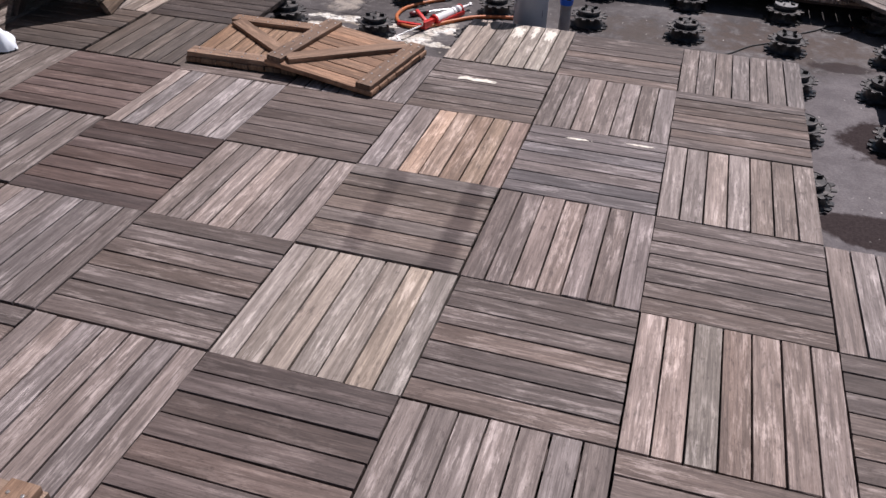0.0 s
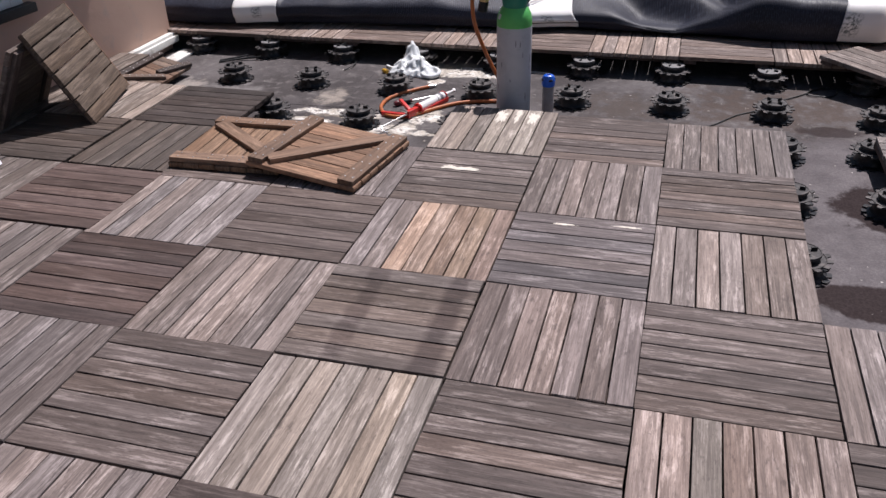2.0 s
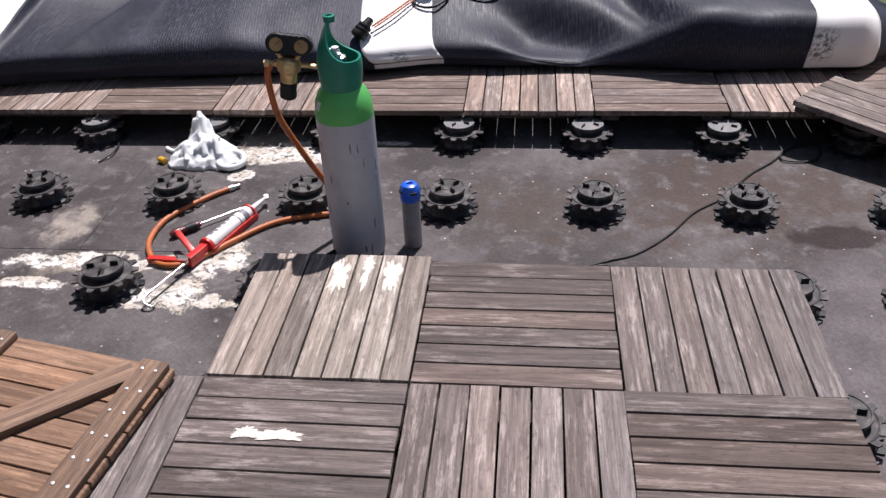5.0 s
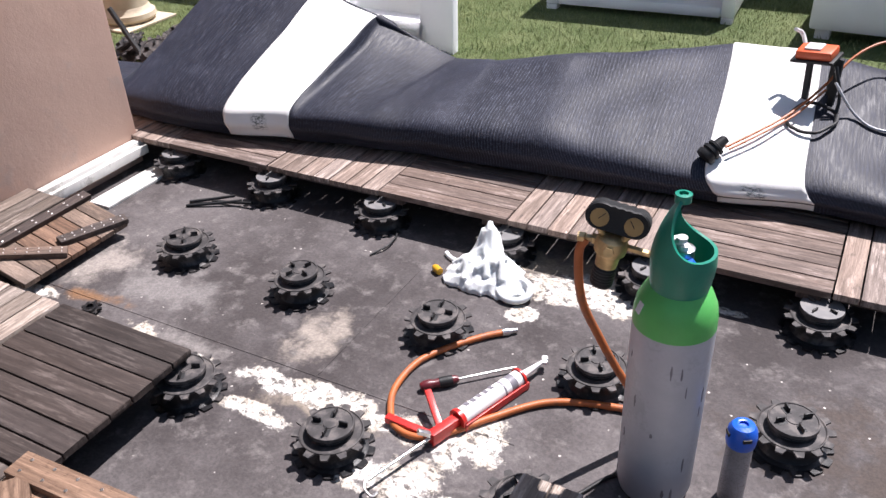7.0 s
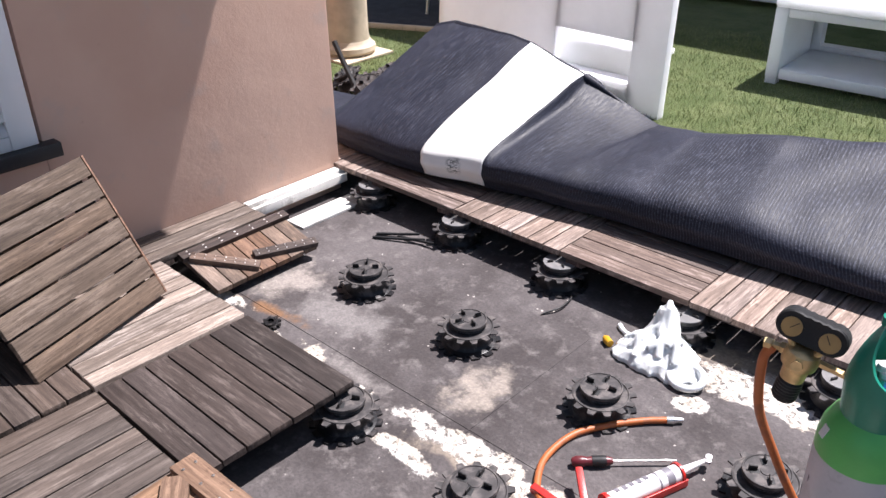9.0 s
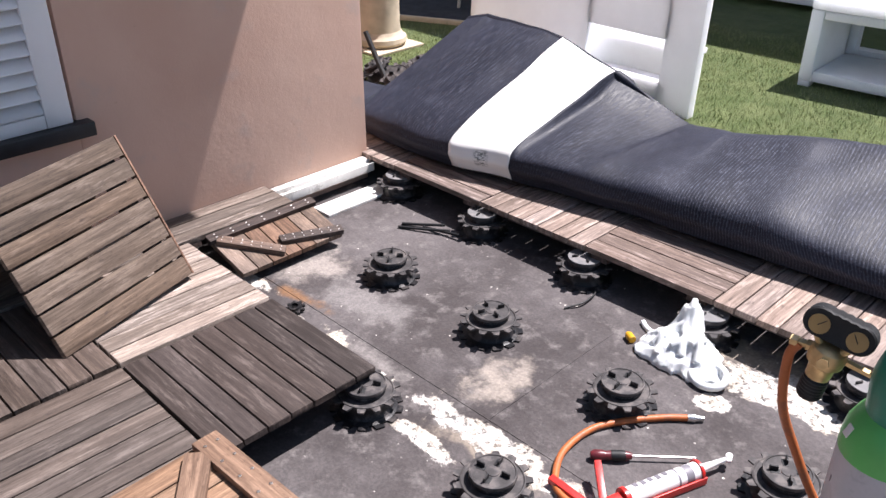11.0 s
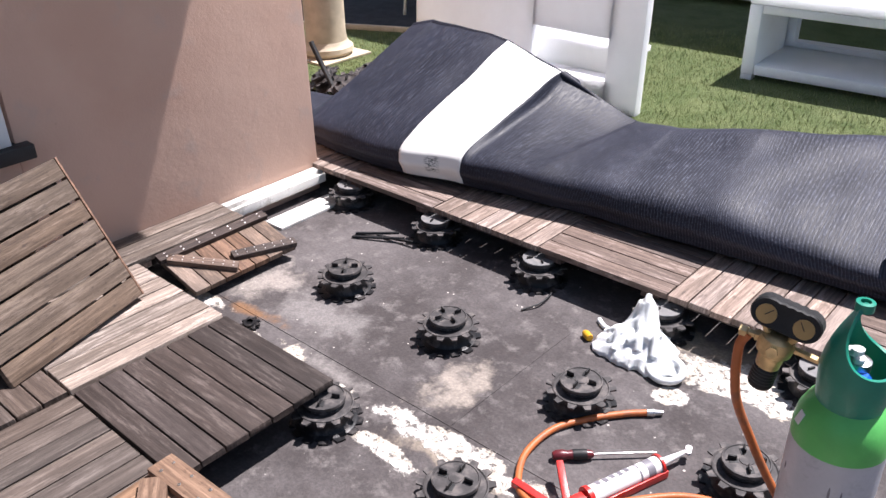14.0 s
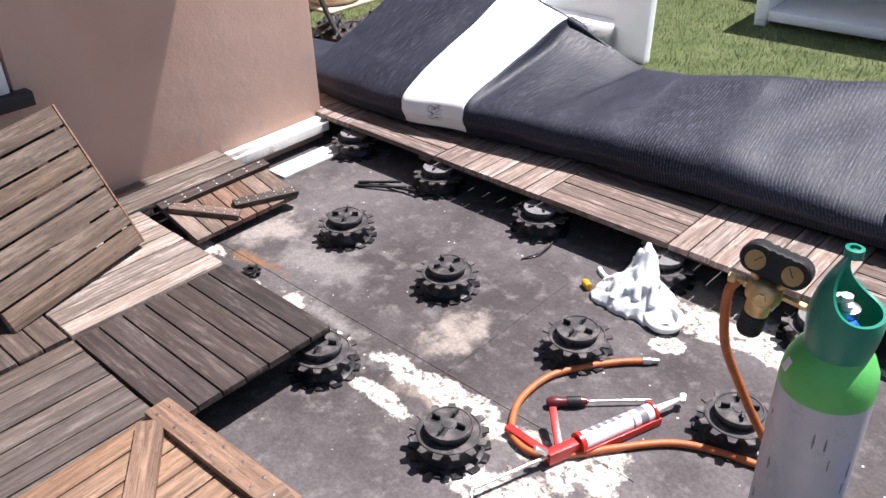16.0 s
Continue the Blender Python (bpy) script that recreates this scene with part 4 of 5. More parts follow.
reg = root("pressure_regulator", "brass pressure regulator with two gauges in one black rubber boot", "pressure regulator", "", pose(CX - 0.136, CY - 0.024, ROOF + 0.636, 0, 9, 6))
bm = B()
lathe(bm, [(0.0, -0.050), (0.022, -0.050), (0.024, -0.022), (0.032, -0.015), (0.034, 0.002), (0.030, 0.016), (0.016, 0.024), (0.0, 0.024)], 28)
part("brass_body", bm, BRASS, reg)
bm = B()
lathe(bm, [(0.0, 0.040), (0.011, 0.040), (0.011, 0.034), (0.007, 0.033), (0.007, 0.0)], 6, pose(0.002, 0.0, -0.004, 80))
part("front_plug", bm, BRASS, reg, "brass hexagon plug")
for sx in (-1, 1):
    bm = B()
    tube(bm, [(sx * 0.010, 0, 0.008), (sx * 0.022, -0.004, 0.022), (sx * 0.032, -0.006, 0.038)], 0.007, 10)
    part("gauge_stem", bm, BRASS, reg)
bm = B()
lathe(bm, [(0.011, 0.0), (0.012, 0.02), (0.008, 0.022), (0.008, 0.034), (0.011, 0.036), (0.011, 0.05)], 6, pose(-0.018, 0, 0.004, 0, -100, 0))
part("outlet", bm, BRASS, reg)
bm = B()
lathe(bm, [(0.0075, 0.02), (0.0075, 0.085), (0.013, 0.087), (0.013, 0.108)], 6, pose(0, 0.006, 0.0, 0, 90, 0))
part("inlet_stem", bm, BRASS, reg)
bm = B()
lathe(bm, [(0.0, -0.100), (0.021, -0.099), (0.0235, -0.094)] + [(0.024 - 0.0012 * (k % 2), -0.090 + 0.0035 * k) for k in range(11)] + [(0.020, -0.050)], 20)
part("knob", bm, RUBBER, reg, "black adjusting knob")
face = pose(0, -0.004, 0.060, 74, 0, 0)
bm = B()
half, rad, steps = 0.036, 0.028, 14
outline = [(half + rad * math.cos(a), rad * math.sin(a)) for a in [math.pi * (k / steps - 0.5) for k in range(steps + 1)]]
outline += [(half - 2 * half * k / 9, rad - 0.0022 * (k % 2)) for k in range(1, 9)]
outline += [(-half + rad * math.cos(a), rad * math.sin(a)) for a in [math.pi * (k / steps + 0.5) for k in range(steps + 1)]]
rings = []
for depth, grow in ((-0.036, -0.004), (-0.032, 0.0), (0.004, 0.0), (0.007, -0.003), (0.0065, -0.006)):
    rings.append([bm.verts.new(face @ Vector((x * (1 + grow / (half + rad)), y * (1 + grow / rad), depth))) for x, y in outline])
for low, top in zip(rings, rings[1:]):
    for k in range(len(outline)):
        m = (k + 1) % len(outline)
        bm.faces.new((low[k], low[m], top[m], top[k]))
bm.faces.new(rings[0][::-1])
bm.faces.new(rings[-1])
boot = part("rubber_boot", bm, RUBBER, reg, "ribbed black rubber boot round both gauges")
for sx in (-1, 1):
    at = face @ pose(sx * 0.034, -0.003, 0)
    bm = B()
    lathe(bm, [(0.0, 0.0068), (0.0185, 0.0068), (0.0185, 0.0085), (0.0, 0.009)], 28, at)
    part("dial", bm, DIAL, boot, "tan gauge dial")
bm = B()
for sx in (-1, 1):
    box(bm, -0.0007, 0.0007, -0.003, 0.015, 0.0091, 0.0097, 0, face @ pose(sx * 0.034, -0.003, 0, 0, 0, 40 * sx))
part("needle", bm, RUBBER, boot)

bm = B()
z = ROOF + 0.011
tube(bm, [(CX - 0.186, CY - 0.03, ROOF + 0.642), (CX - 0.200, CY - 0.03, ROOF + 0.60), (CX - 0.195, CY - 0.012, ROOF + 0.48), (CX - 0.165, CY + 0.03, ROOF + 0.36), (CX - 0.12, CY + 0.075, ROOF + 0.23), (CX - 0.06, CY + 0.13, ROOF + 0.09), (CX + 0.0, CY + 0.17, z + 0.01), (CX - 0.02, CY + 0.20, z), (CX - 0.09, CY + 0.205, z),
          (-0.49, 1.914, z), (-0.593, 1.865, z), (-0.688, 1.76, z), (-0.757, 1.671, z), (-0.822, 1.619, z), (-0.885, 1.62, z), (-0.929, 1.658, z), (-0.971, 1.748, z), (-0.97, 1.868, z), (-0.922, 1.963, z), (-0.857, 2.048, z), (-0.808, 2.096, z)], 0.0095, 12, 10)
hose = thing("hose", bm, ORANGE_HOSE, "orange rubber gas hose looped on the roofing", "hose")
bm = B()
lathe(bm, [(0.011, 0.0), (0.012, 0.02), (0.009, 0.022), (0.007, 0.045), (0.003, 0.047)], 12, look((-0.811, 2.093, z), (-0.888, 2.028, z)))
part("hose_fitting", bm, STEEL, hose, "steel end fitting")
bm = B()
tube(bm, [(CX - 0.02, CY + 0.05, ROOF + 0.006), (-0.36, 1.70, ROOF + 0.006), (-0.42, 1.60, ROOF + 0.006), (-0.50, 1.545, ROOF + 0.006), (-0.56, 1.54, ROOF + 0.007)], 0.005, 8)
thing("lead_wire", bm, RUBBER, "thin black lead lying behind the cylinder", "lead")

# small bottle with a blue cap
bot = root("small_gas_bottle", "small grey bottle with a slotted blue cap beside the cylinder", "bottle", "", pose(-0.094, 1.772, ROOF))
bm = B()
lathe(bm, [(0.0, 0.003), (0.022, 0.0), (0.028, 0.004), (0.029, 0.012), (0.0285, 0.165), (0.026, 0.176), (0.022, 0.180)], 28)
part("body", bm, CLEAR_GREY, bot)
bm = B()
lathe(bm, [(0.0305, 0.172), (0.0325, 0.178), (0.0330, 0.198), (0.0305, 0.214), (0.024, 0.225), (0.014, 0.229), (0.010, 0.228), (0.010, 0.222), (0.0, 0.221)], 28)
part("cap", bm, BLUE, bot, "blue plastic cap")
for k in range(4):
    bm = B()
    box(bm, 0.025, 0.0335, -0.010, 0.010, 0.200, 0.210, 0.002, pose(0, 0, 0, 0, 0, 90 * k - 60))
    part("cap_slot", bm, RUBBER, bot, "dark slot in the cap")

# ---- sealant gun and screwdriver ----
eye, tip = Vector((-0.868, 1.452, 0)), Vector((-0.664, 2.022, 0))
ang = math.degrees(math.atan2(tip.y - eye.y, tip.x - eye.x))
gun = root("sealant_gun", "red sealant gun loaded with a white cartridge", "sealant gun", "", pose(-0.848, 1.438, ROOF + 0.03, 0, 0, ang))
ax = pose(0, 0, 0, 0, 90, 0)
bm = B()
lathe(bm, [(0.0, 0.29), (0.0235, 0.29), (0.0235, 0.50), (0.0, 0.50)], 28, ax)
cart = part("cartridge", bm, LABEL_WHITE, gun, "white printed cartridge")
bm = B()
lathe(bm, [(0.0238, 0.455), (0.0238, 0.478)], 28, ax)
lathe(bm, [(0.0238, 0.43), (0.0238, 0.436)], 28, ax)
part("printed_band", bm, PRINT_GREY, cart)
bm = B()
for k in range(5):
    box(bm, 0.31 + 0.022 * k, 0.322 + 0.022 * k, -0.008, 0.008, 0.0232, 0.0242, 0, pose(0, 0, 0, -20 + 6 * (k % 2), 0, 0))
part("printed_bar", bm, PRINT_GREY, cart)
bm = B()
lathe(bm, [(0.012, 0.50), (0.011, 0.515), (0.005, 0.60), (0.003, 0.602)], 16, ax)
part("nozzle", bm, LABEL_WHITE, gun)
bm = B()
for k in range(3):
    lathe(bm, [(0.0, -0.009), (0.008, -0.004), (0.009, 0.004), (0.0, 0.009)], 10, pose(0.60 + 0.006 * k, 0.005 * (k - 1), 0.004 * (k % 2)))
part("sealant_blob", bm, LABEL_WHITE, gun)
bm = B()
box(bm, 0.28, 0.515, -0.027, -0.012, -0.027, -0.022, 0.002)
box(bm, 0.28, 0.515, -0.029, -0.024, -0.027, -0.004, 0.002)
box(bm, 0.28, 0.515, 0.014, 0.026, -0.027, -0.022, 0.002)
lathe(bm, [(0.013, 0.50), (0.0275, 0.50), (0.0275, 0.507), (0.013, 0.507)], 28, ax)
lathe(bm, [(0.0, 0.275), (0.0275, 0.275), (0.0275, 0.286), (0.0, 0.286)], 28, ax)
part("cradle", bm, RED, gun)
bm = B()
box(bm, 0.185, 0.285, -0.013, 0.013, -0.022, 0.014, 0.004)
part("frame", bm, RED, gun)
bm = B()
box(bm, 0.0, 0.14, -0.011, 0.011, -0.012, 0.008, 0.004, pose(0.20, 0.01, -0.012, 0, 0, 106))
part("handle", bm, RED, gun)
bm = B()
box(bm, 0.0, 0.115, -0.009, 0.009, -0.008, 0.008, 0.003, pose(0.225, 0.008, 0.004, 0, -12, 64))
part("trigger", bm, RED, gun)
bm = B()
box(bm, 0.0, 0.035, -0.007, 0.007, -0.006, 0.006, 0.002, pose(0.185, 0.0, 0.012, 0, -30, 150))
part("thumb_release", bm, STEEL, gun)
bm = B()
lathe(bm, [(0.0045, 0.0), (0.0045, 0.28)], 10, ax)
part("plunger_rod", bm, STEEL, gun)
bm = B()
tube(bm, [(0.0, 0.0, 0), (-0.02, 0.0, 0.0), (-0.03, -0.015, -0.008), (-0.025, -0.032, -0.018), (-0.008, -0.03, -0.02)], 0.0035, 8)
part("rod_hook", bm, STEEL, gun)

a, b = Vector((-0.911, 1.778, ROOF + 0.016)), Vector((-0.711, 1.963, ROOF + 0.012))
ang = math.degrees(math.atan2(b.y - a.y, b.x - a.x))
drv = root("screwdriver", "screwdriver with dark red and black handle on the roofing", "screwdriver", "", pose(a.x, a.y, a.z, 0, 0, ang))
bm = B()
lathe(bm, [(0.0, 0.0), (0.009, 0.002), (0.014, 0.012), (0.0145, 0.03), (0.011, 0.042), (0.0135, 0.06), (0.0135, 0.09), (0.009, 0.108), (0.006, 0.11)], 16, ax)
grip = part("handle", bm, plain("dark_red_grip", (0.10, 0.012, 0.016), 0.35), drv)
bm = B()
lathe(bm, [(0.0142, 0.055), (0.0146, 0.06), (0.0146, 0.088), (0.0140, 0.092)], 16, ax)
part("grip_sleeve", bm, RUBBER, grip)
bm = B()
lathe(bm, [(0.0032, 0.105), (0.0032, 0.255), (0.0012, 0.275)], 8, ax)
part("shaft", bm, STEEL, drv)

# ---- crumpled white cloth ----


def crumple(cx, cy, base, rx, ry, height, seed, turn=0.0, n=72, folds=1.0):
    bm = B()
    rows = []
    ct, st = math.cos(radians(turn)), math.sin(radians(turn))
    for a in range(n + 1):
        row = []
        for b in range(n + 1):
            u, v = 2 * a / n - 1, 2 * b / n - 1
            q = Vector((u * 2.1 + seed, v * 2.1, seed * 0.7))
            warp = Vector((noise.noise(q), noise.noise(q + Vector((7, 3, 1))), 0)) * 0.55
            r = math.sqrt(u * u + v * v)
            edge = 0.78 + 0.32 * noise.noise(Vector((math.atan2(v, u) * 1.3, seed, 0))) + 0.06 * noise.noise(Vector((math.atan2(v, u) * 5, seed, 2)))
            way = math.atan2(v, u)
            edge *= 1 - 0.22 * folds * max(0.0, math.cos(way - 0.9)) ** 2 - 0.10 * folds * max(0.0, math.cos(way + 1.45)) ** 4
            lim = min(1.0, edge / max(r, 1e-6)) if r > edge else 1.0
            uu, vv = u * lim, v * lim
            rise = max(0.0, 1 - (r / edge) ** 2) ** 0.75
            du, dv = u + 0.38 + warp.x * 0.25, v - 0.38 + warp.y * 0.25
            ang, far = math.atan2(dv, du), math.hypot(du, dv)
            ring = Vector((math.cos(ang) * 1.5, math.sin(ang) * 1.5, seed))
            f1 = 1 - abs(noise.noise(ring * 1.25 + Vector((0, 0, far * 0.9)))) * 3.4
            f2 = 1 - abs(noise.noise(ring * 2.6 + Vector((far * 1.2, 3, far * 1.8)))) * 3.2
            f3 = 1 - abs(noise.noise(Vector((u * 4.2, v * 4.2, seed + 3)) + warp * 3)) * 2.8
            lump = 0.20 + 1.25 * math.exp(-8.0 * far * far) + 0.62 * math.exp(-12.0 * ((u - 0.50) ** 2 + (v + 0.38) ** 2)) + 0.42 * math.exp(-8.0 * ((u + 0.45) ** 2 + (v + 0.4) ** 2))
            z = height * (rise ** 0.6) * (lump + 0.20 * max(f1, -0.4) + folds * (0.30 * max(f2, -0.5) + 0.18 * max(f3, -0.5)))
            x, y = uu * rx, vv * ry
            row.append(bm.verts.new((cx + ct * x - st * y, cy + st * x + ct * y, base + max(0.004, z))))
        rows.append(row)
    for a in range(n):
        for b in range(n):
            bm.faces.new((rows[a][b], rows[a + 1][b], rows[a + 1][b + 1], rows[a][b + 1]))
    bmesh.ops.remove_doubles(bm, verts=bm.verts, dist=0.0015)
    return bm


def cloth_heap(cx, cy, base, seed):
    """A heap of cotton: a low crumpled mound under many rolled folds, a peak at the back and a loop at the front."""
    rnd = random.Random(seed)
    lumps = ((-0.045, 0.070, 0.145, 0.042), (-0.02, 0.03, 0.075, 0.062), (0.05, -0.02, 0.066, 0.048), (-0.085, -0.045, 0.060, 0.052), (0.0, -0.06, 0.045, 0.05), (0.10, -0.06, 0.035, 0.042))

    def high(x, y):
        h = sum(a * math.exp(-((x - u) ** 2 + (y - v) ** 2) / (w * w)) for u, v, a, w in lumps)
        q = Vector((x * 14, y * 14, seed))
        w = Vector((noise.noise(q), noise.noise(q + Vector((5, 2, 1))), 0)) * 0.7
        ridge = 1 - 2.4 * abs(noise.noise(Vector((x * 17, y * 17, seed + 4)) + w))
        fine = 1 - 2.4 * abs(noise.noise(Vector((x * 48, y * 48, seed + 9)) + w * 1.5))
        return h * 0.82 + min(1.0, h / 0.02) * (0.013 * max(ridge, -0.6) + 0.004 * max(fine, -0.4))

    bm = B()
    n = 110
    grid = {}
    for a in range(n + 1):
        for b in range(n + 1):
            x, y = -0.24 + 0.48 * a / n, -0.22 + 0.44 * b / n
            reach = high(x, y) - 0.012 + 0.008 * noise.noise(Vector((x * 30, y * 30, 1.0)))
            if reach > 0:
                grid[a, b] = bm.verts.new((cx + x, cy + y, base + max(0.003, high(x, y))))
    for a in range(n):
        for b in range(n):
            c = [grid.get(k) for k in ((a, b), (a + 1, b), (a + 1, b + 1), (a, b + 1))]
            if all(c):
                bm.faces.new(c)
    rim = [e for e in bm.edges if e.is_boundary]
    out = bmesh.ops.extrude_edge_only(bm, edges=rim)
    for v in [g for g in out["geom"] if isinstance(g, bmesh.types.BMVert)]:
        v.co.z = base + 0.0008
    # rolled folds that run down from the peak and across the heap
    bmesh.ops.holes_fill(bm, edges=[e for e in bm.edges if e.is_boundary], sides=0)
    for k in range(15):
        a = -2.15 + 1.6 * k / 14 + rnd.uniform(-0.15, 0.15)
        u, v = -0.045 + rnd.uniform(-0.03, 0.03), 0.055 + rnd.uniform(-0.03, 0.02)
        bend = rnd.uniform(-1.2, 1.2)
        length = rnd.uniform(0.10, 0.155)
        pts = []
        for q in range(7):
            t = q / 6
            x, y = u + length * t * math.cos(a + bend * t), v + length * t * math.sin(a + bend * t)
            pts.append((cx + x, cy + y, base + max(0.006, high(x, y)) + 0.001))
        tube(bm, pts, rnd.uniform(0.009, 0.015), 10)
    loop = []
    for q in range(15):
        a = 2 * math.pi * q / 14
        x, y = 0.108 + 0.050 * math.cos(a), -0.075 + 0.040 * math.sin(a)
        loop.append((cx + x, cy + y, base + 0.014 + 0.026 * (0.5 + 0.5 * math.sin(a))))
    tube(bm, loop, 0.012, 12)
    return bm


cloth = thing("crumpled_cloth", cloth_heap(-0.965, 2.36, ROOF, 3.3), COTTON, "crumpled white cotton cloth heaped on the roofing", "cloth", smooth=80)
fuse = cloth.modifiers.new("one_cloth", "REMESH")
fuse.mode, fuse.voxel_size, fuse.use_smooth_shade = "VOXEL", 0.0034, True
soft = cloth.modifiers.new("soft_folds", "SMOOTH")
soft.factor, soft.iterations = 0.5, 3
bm = B()
lathe(bm, [(0.0, 0.0), (0.012, 0.002), (0.013, 0.03), (0.008, 0.04), (0.0, 0.042)], 14, pose(-1.125, 2.295, ROOF + 0.013, 0, 90, 150))
thing("yellow_cap", bm, YELLOW, "small yellow plastic cap lying by the cloth", "cap")

bm = B()
box(bm, -0.075, 0.035, -0.25, 0.22, 0.0, 0.014, 0.004)
for v in bm.verts:
    v.co.x += 0.035 * noise.noise(Vector((v.co.y * 9, v.co.x * 3, 2.0)))
thing("plaster_sheet", bm, FLASHING, "broken white plaster sheet lying beside the pillar", "plaster", at=pose(1.67, 2.32, ROOF + 0.002, 0, 0, -6))

# bucket and white bag by the leaning tiles
buck = root("bucket", "bluish-white plastic bucket in the shade by the wall", "bucket", "", pose(-2.52, 0.45, 0.004))
bm = B()
lathe(bm, [(0.0, 0.0), (0.115, 0.0), (0.12, 0.006), (0.142, 0.27), (0.15, 0.272), (0.15, 0.285), (0.138, 0.286), (0.117, 0.012), (0.0, 0.012)], 36)
part("body", bm, BLUE_GREY, buck)
bm = B()
tube(bm, [(-0.15, 0, 0.265), (-0.13, -0.08, 0.2), (0, -0.15, 0.16), (0.13, -0.08, 0.2), (0.15, 0, 0.265)], 0.003, 8)
part("bail", bm, STEEL, buck)
thing("plastic_bag", crumple(-2.36, 0.43, 0.004, 0.15, 0.17, 0.13, 8.1, 20, 56, 0.35), BAG, "crumpled white plastic bag on the decking", "bag", smooth=80)

# loose wires, sticks and brush
bm = B()
tube(bm, [(0.43, 1.655, ROOF + 0.004), (0.52, 1.70, ROOF + 0.004), (0.61, 1.742, ROOF + 0.004), (0.72, 1.85, ROOF + 0.004), (0.82, 1.99, ROOF + 0.004), (0.93, 2.09, ROOF + 0.004), (1.05, 2.25, ROOF + 0.004), (1.15, 2.35, ROOF + 0.005), (1.27, 2.49, ROOF + 0.005), (1.34, 2.46, ROOF + 0.006), (1.30, 2.36, ROOF + 0.006), (1.19, 2.36, ROOF + 0.007), (1.22, 2.44, ROOF + 0.008), (1.36, 2.5, ROOF + 0.006)], 0.0036, 8)
thing("loose_wire", bm, RUBBER, "thin black wire trailing over the roofing", "wire")
bm = B()
tube(bm, [(-1.40, 2.30, ROOF + 0.004), (-1.37, 2.36, ROOF + 0.012), (-1.375, 2.43, ROOF + 0.01), (-1.40, 2.48, ROOF + 0.004)], 0.0035, 8)
thing("wire_offcut", bm, RUBBER, "curved offcut of black wire", "wire")
for p, q in (((-2.24, 2.33), (-2.09, 2.42)), ((-2.23, 2.30), (-2.04, 2.40)), ((-2.16, 2.37), (-1.99, 2.40))):
    bm = B()
    tube(bm, [(*p, ROOF + 0.006), ((p[0] + q[0]) / 2, (p[1] + q[1]) / 2, ROOF + 0.012), (*q, ROOF + 0.02)], 0.006, 8)
    thing("stick", bm, RUBBER, "short dark stick leaning against a pedestal", "stick", "sticks by the pedestal")
bm = B()
tube(bm, [(-3.35, 3.10, 0.30), (-3.25, 3.09, 0.17), (-3.13, 3.07, 0.05)], 0.014, 10)
thing("pole", bm, RUBBER, "dark pole end lying against the spare pedestals", "pole")

# pale marks on the boards
def splash(name, cx, cy, rx, ry, seed, turn=0.0, z=0.0016):
    bm = B()
    n = 90
    mid = bm.verts.new((0, 0, 0.0008))
    ring = []
    for k in range(n):
        a = 2 * math.pi * k / n
        r = 0.75 + 0.45 * noise.noise(Vector((math.cos(a) * 1.6, math.sin(a) * 1.6, seed * 3.7))) + 0.34 * noise.noise(Vector((math.cos(a) * 5, math.sin(a) * 5, seed * 3.7))) + 0.25 * noise.noise(Vector((math.cos(a) * 14, math.sin(a) * 14, seed * 3.7)))
        ring.append(bm.verts.new((rx * r * math.cos(a), ry * r * math.sin(a), 0)))
    for k in range(n):
        bm.faces.new((ring[k], ring[(k + 1) % n], mid))
    thing(name, bm, RESIDUE, "pale dried splash on the boards", "splash", "splashes on the decking", at=pose(cx, cy, z, 0, 0, turn))


for k, (cx, cy, rx, ry) in enumerate(((-0.27, 0.815, 0.10, 0.016), (-0.35, 0.82, 0.04, 0.022), (-0.25, 1.425, 0.031, 0.10), (-0.107, 1.43, 0.031, 0.095), (-0.178, 1.42, 0.012, 0.07), (-0.18, 1.48, 0.022, 0.035), (0.18, 0.43, 0.06, 0.008), (0.41, 0.455, 0.06, 0.008))):
    splash("dried_splash", cx, cy, rx, ry, k)

# ---- torch gear on the folded turf ----


def fold_at(px, py, lift=0.0):
    """The top of the folded turf under a place of the plan."""
    best = min((fold_point(px + dx * 0.03, 0.36 + 0.40 * k / 60) for dx in range(-1, 6) for k in range(61)), key=lambda q: (q.x - px) ** 2 + (q.y - py) ** 2)
    return Vector((px, py, best.z + lift))


plug = root("cable_plug", "black ribbed rubber plug at the end of an orange lead", "plug", "", look(fold_at(-0.435, 2.91, 0.036), fold_at(-0.53, 2.80, 0.0)))
bm = B()
lathe(bm, [(0.0, -0.035), (0.032, -0.034), (0.034, -0.028), (0.034, -0.016), (0.026, -0.014), (0.026, -0.008), (0.033, -0.006), (0.033, 0.004), (0.025, 0.006), (0.025, 0.012), (0.03, 0.014), (0.03, 0.022), (0.02, 0.026), (0.015, 0.06), (0.010, 0.062)], 24)
part("ribbed_body", bm, RUBBER, plug)
bm = B()
pts = [fold_at(-0.40, 2.95, 0.03), fold_at(-0.31, 3.06, 0.03), fold_at(-0.24, 3.18, 0.03), fold_at(-0.17, 3.30, 0.06), Vector((-0.09, 3.42, 0.38)), Vector((-0.01, 3.50, 0.41)), Vector((0.04, 3.50, 0.39))]
tube(bm, pts, 0.0045, 8)
lead = thing("orange_lead", bm, ORANGE_HOSE, "orange twin lead running over the folded turf", "cable")
bm = B()
tube(bm, [p + Vector((0.014, -0.012, 0.0)) for p in pts[:4]], 0.004, 8)
part("second_core", bm, ORANGE_HOSE, lead)
bm = B()
tube(bm, [Vector((0.03, 3.50, 0.395)), Vector((0.07, 3.50, 0.37)), Vector((0.11, 3.49, 0.35))], 0.010, 8)
part("connector", bm, RUBBER, lead, "black connector sleeve")
bm = B()
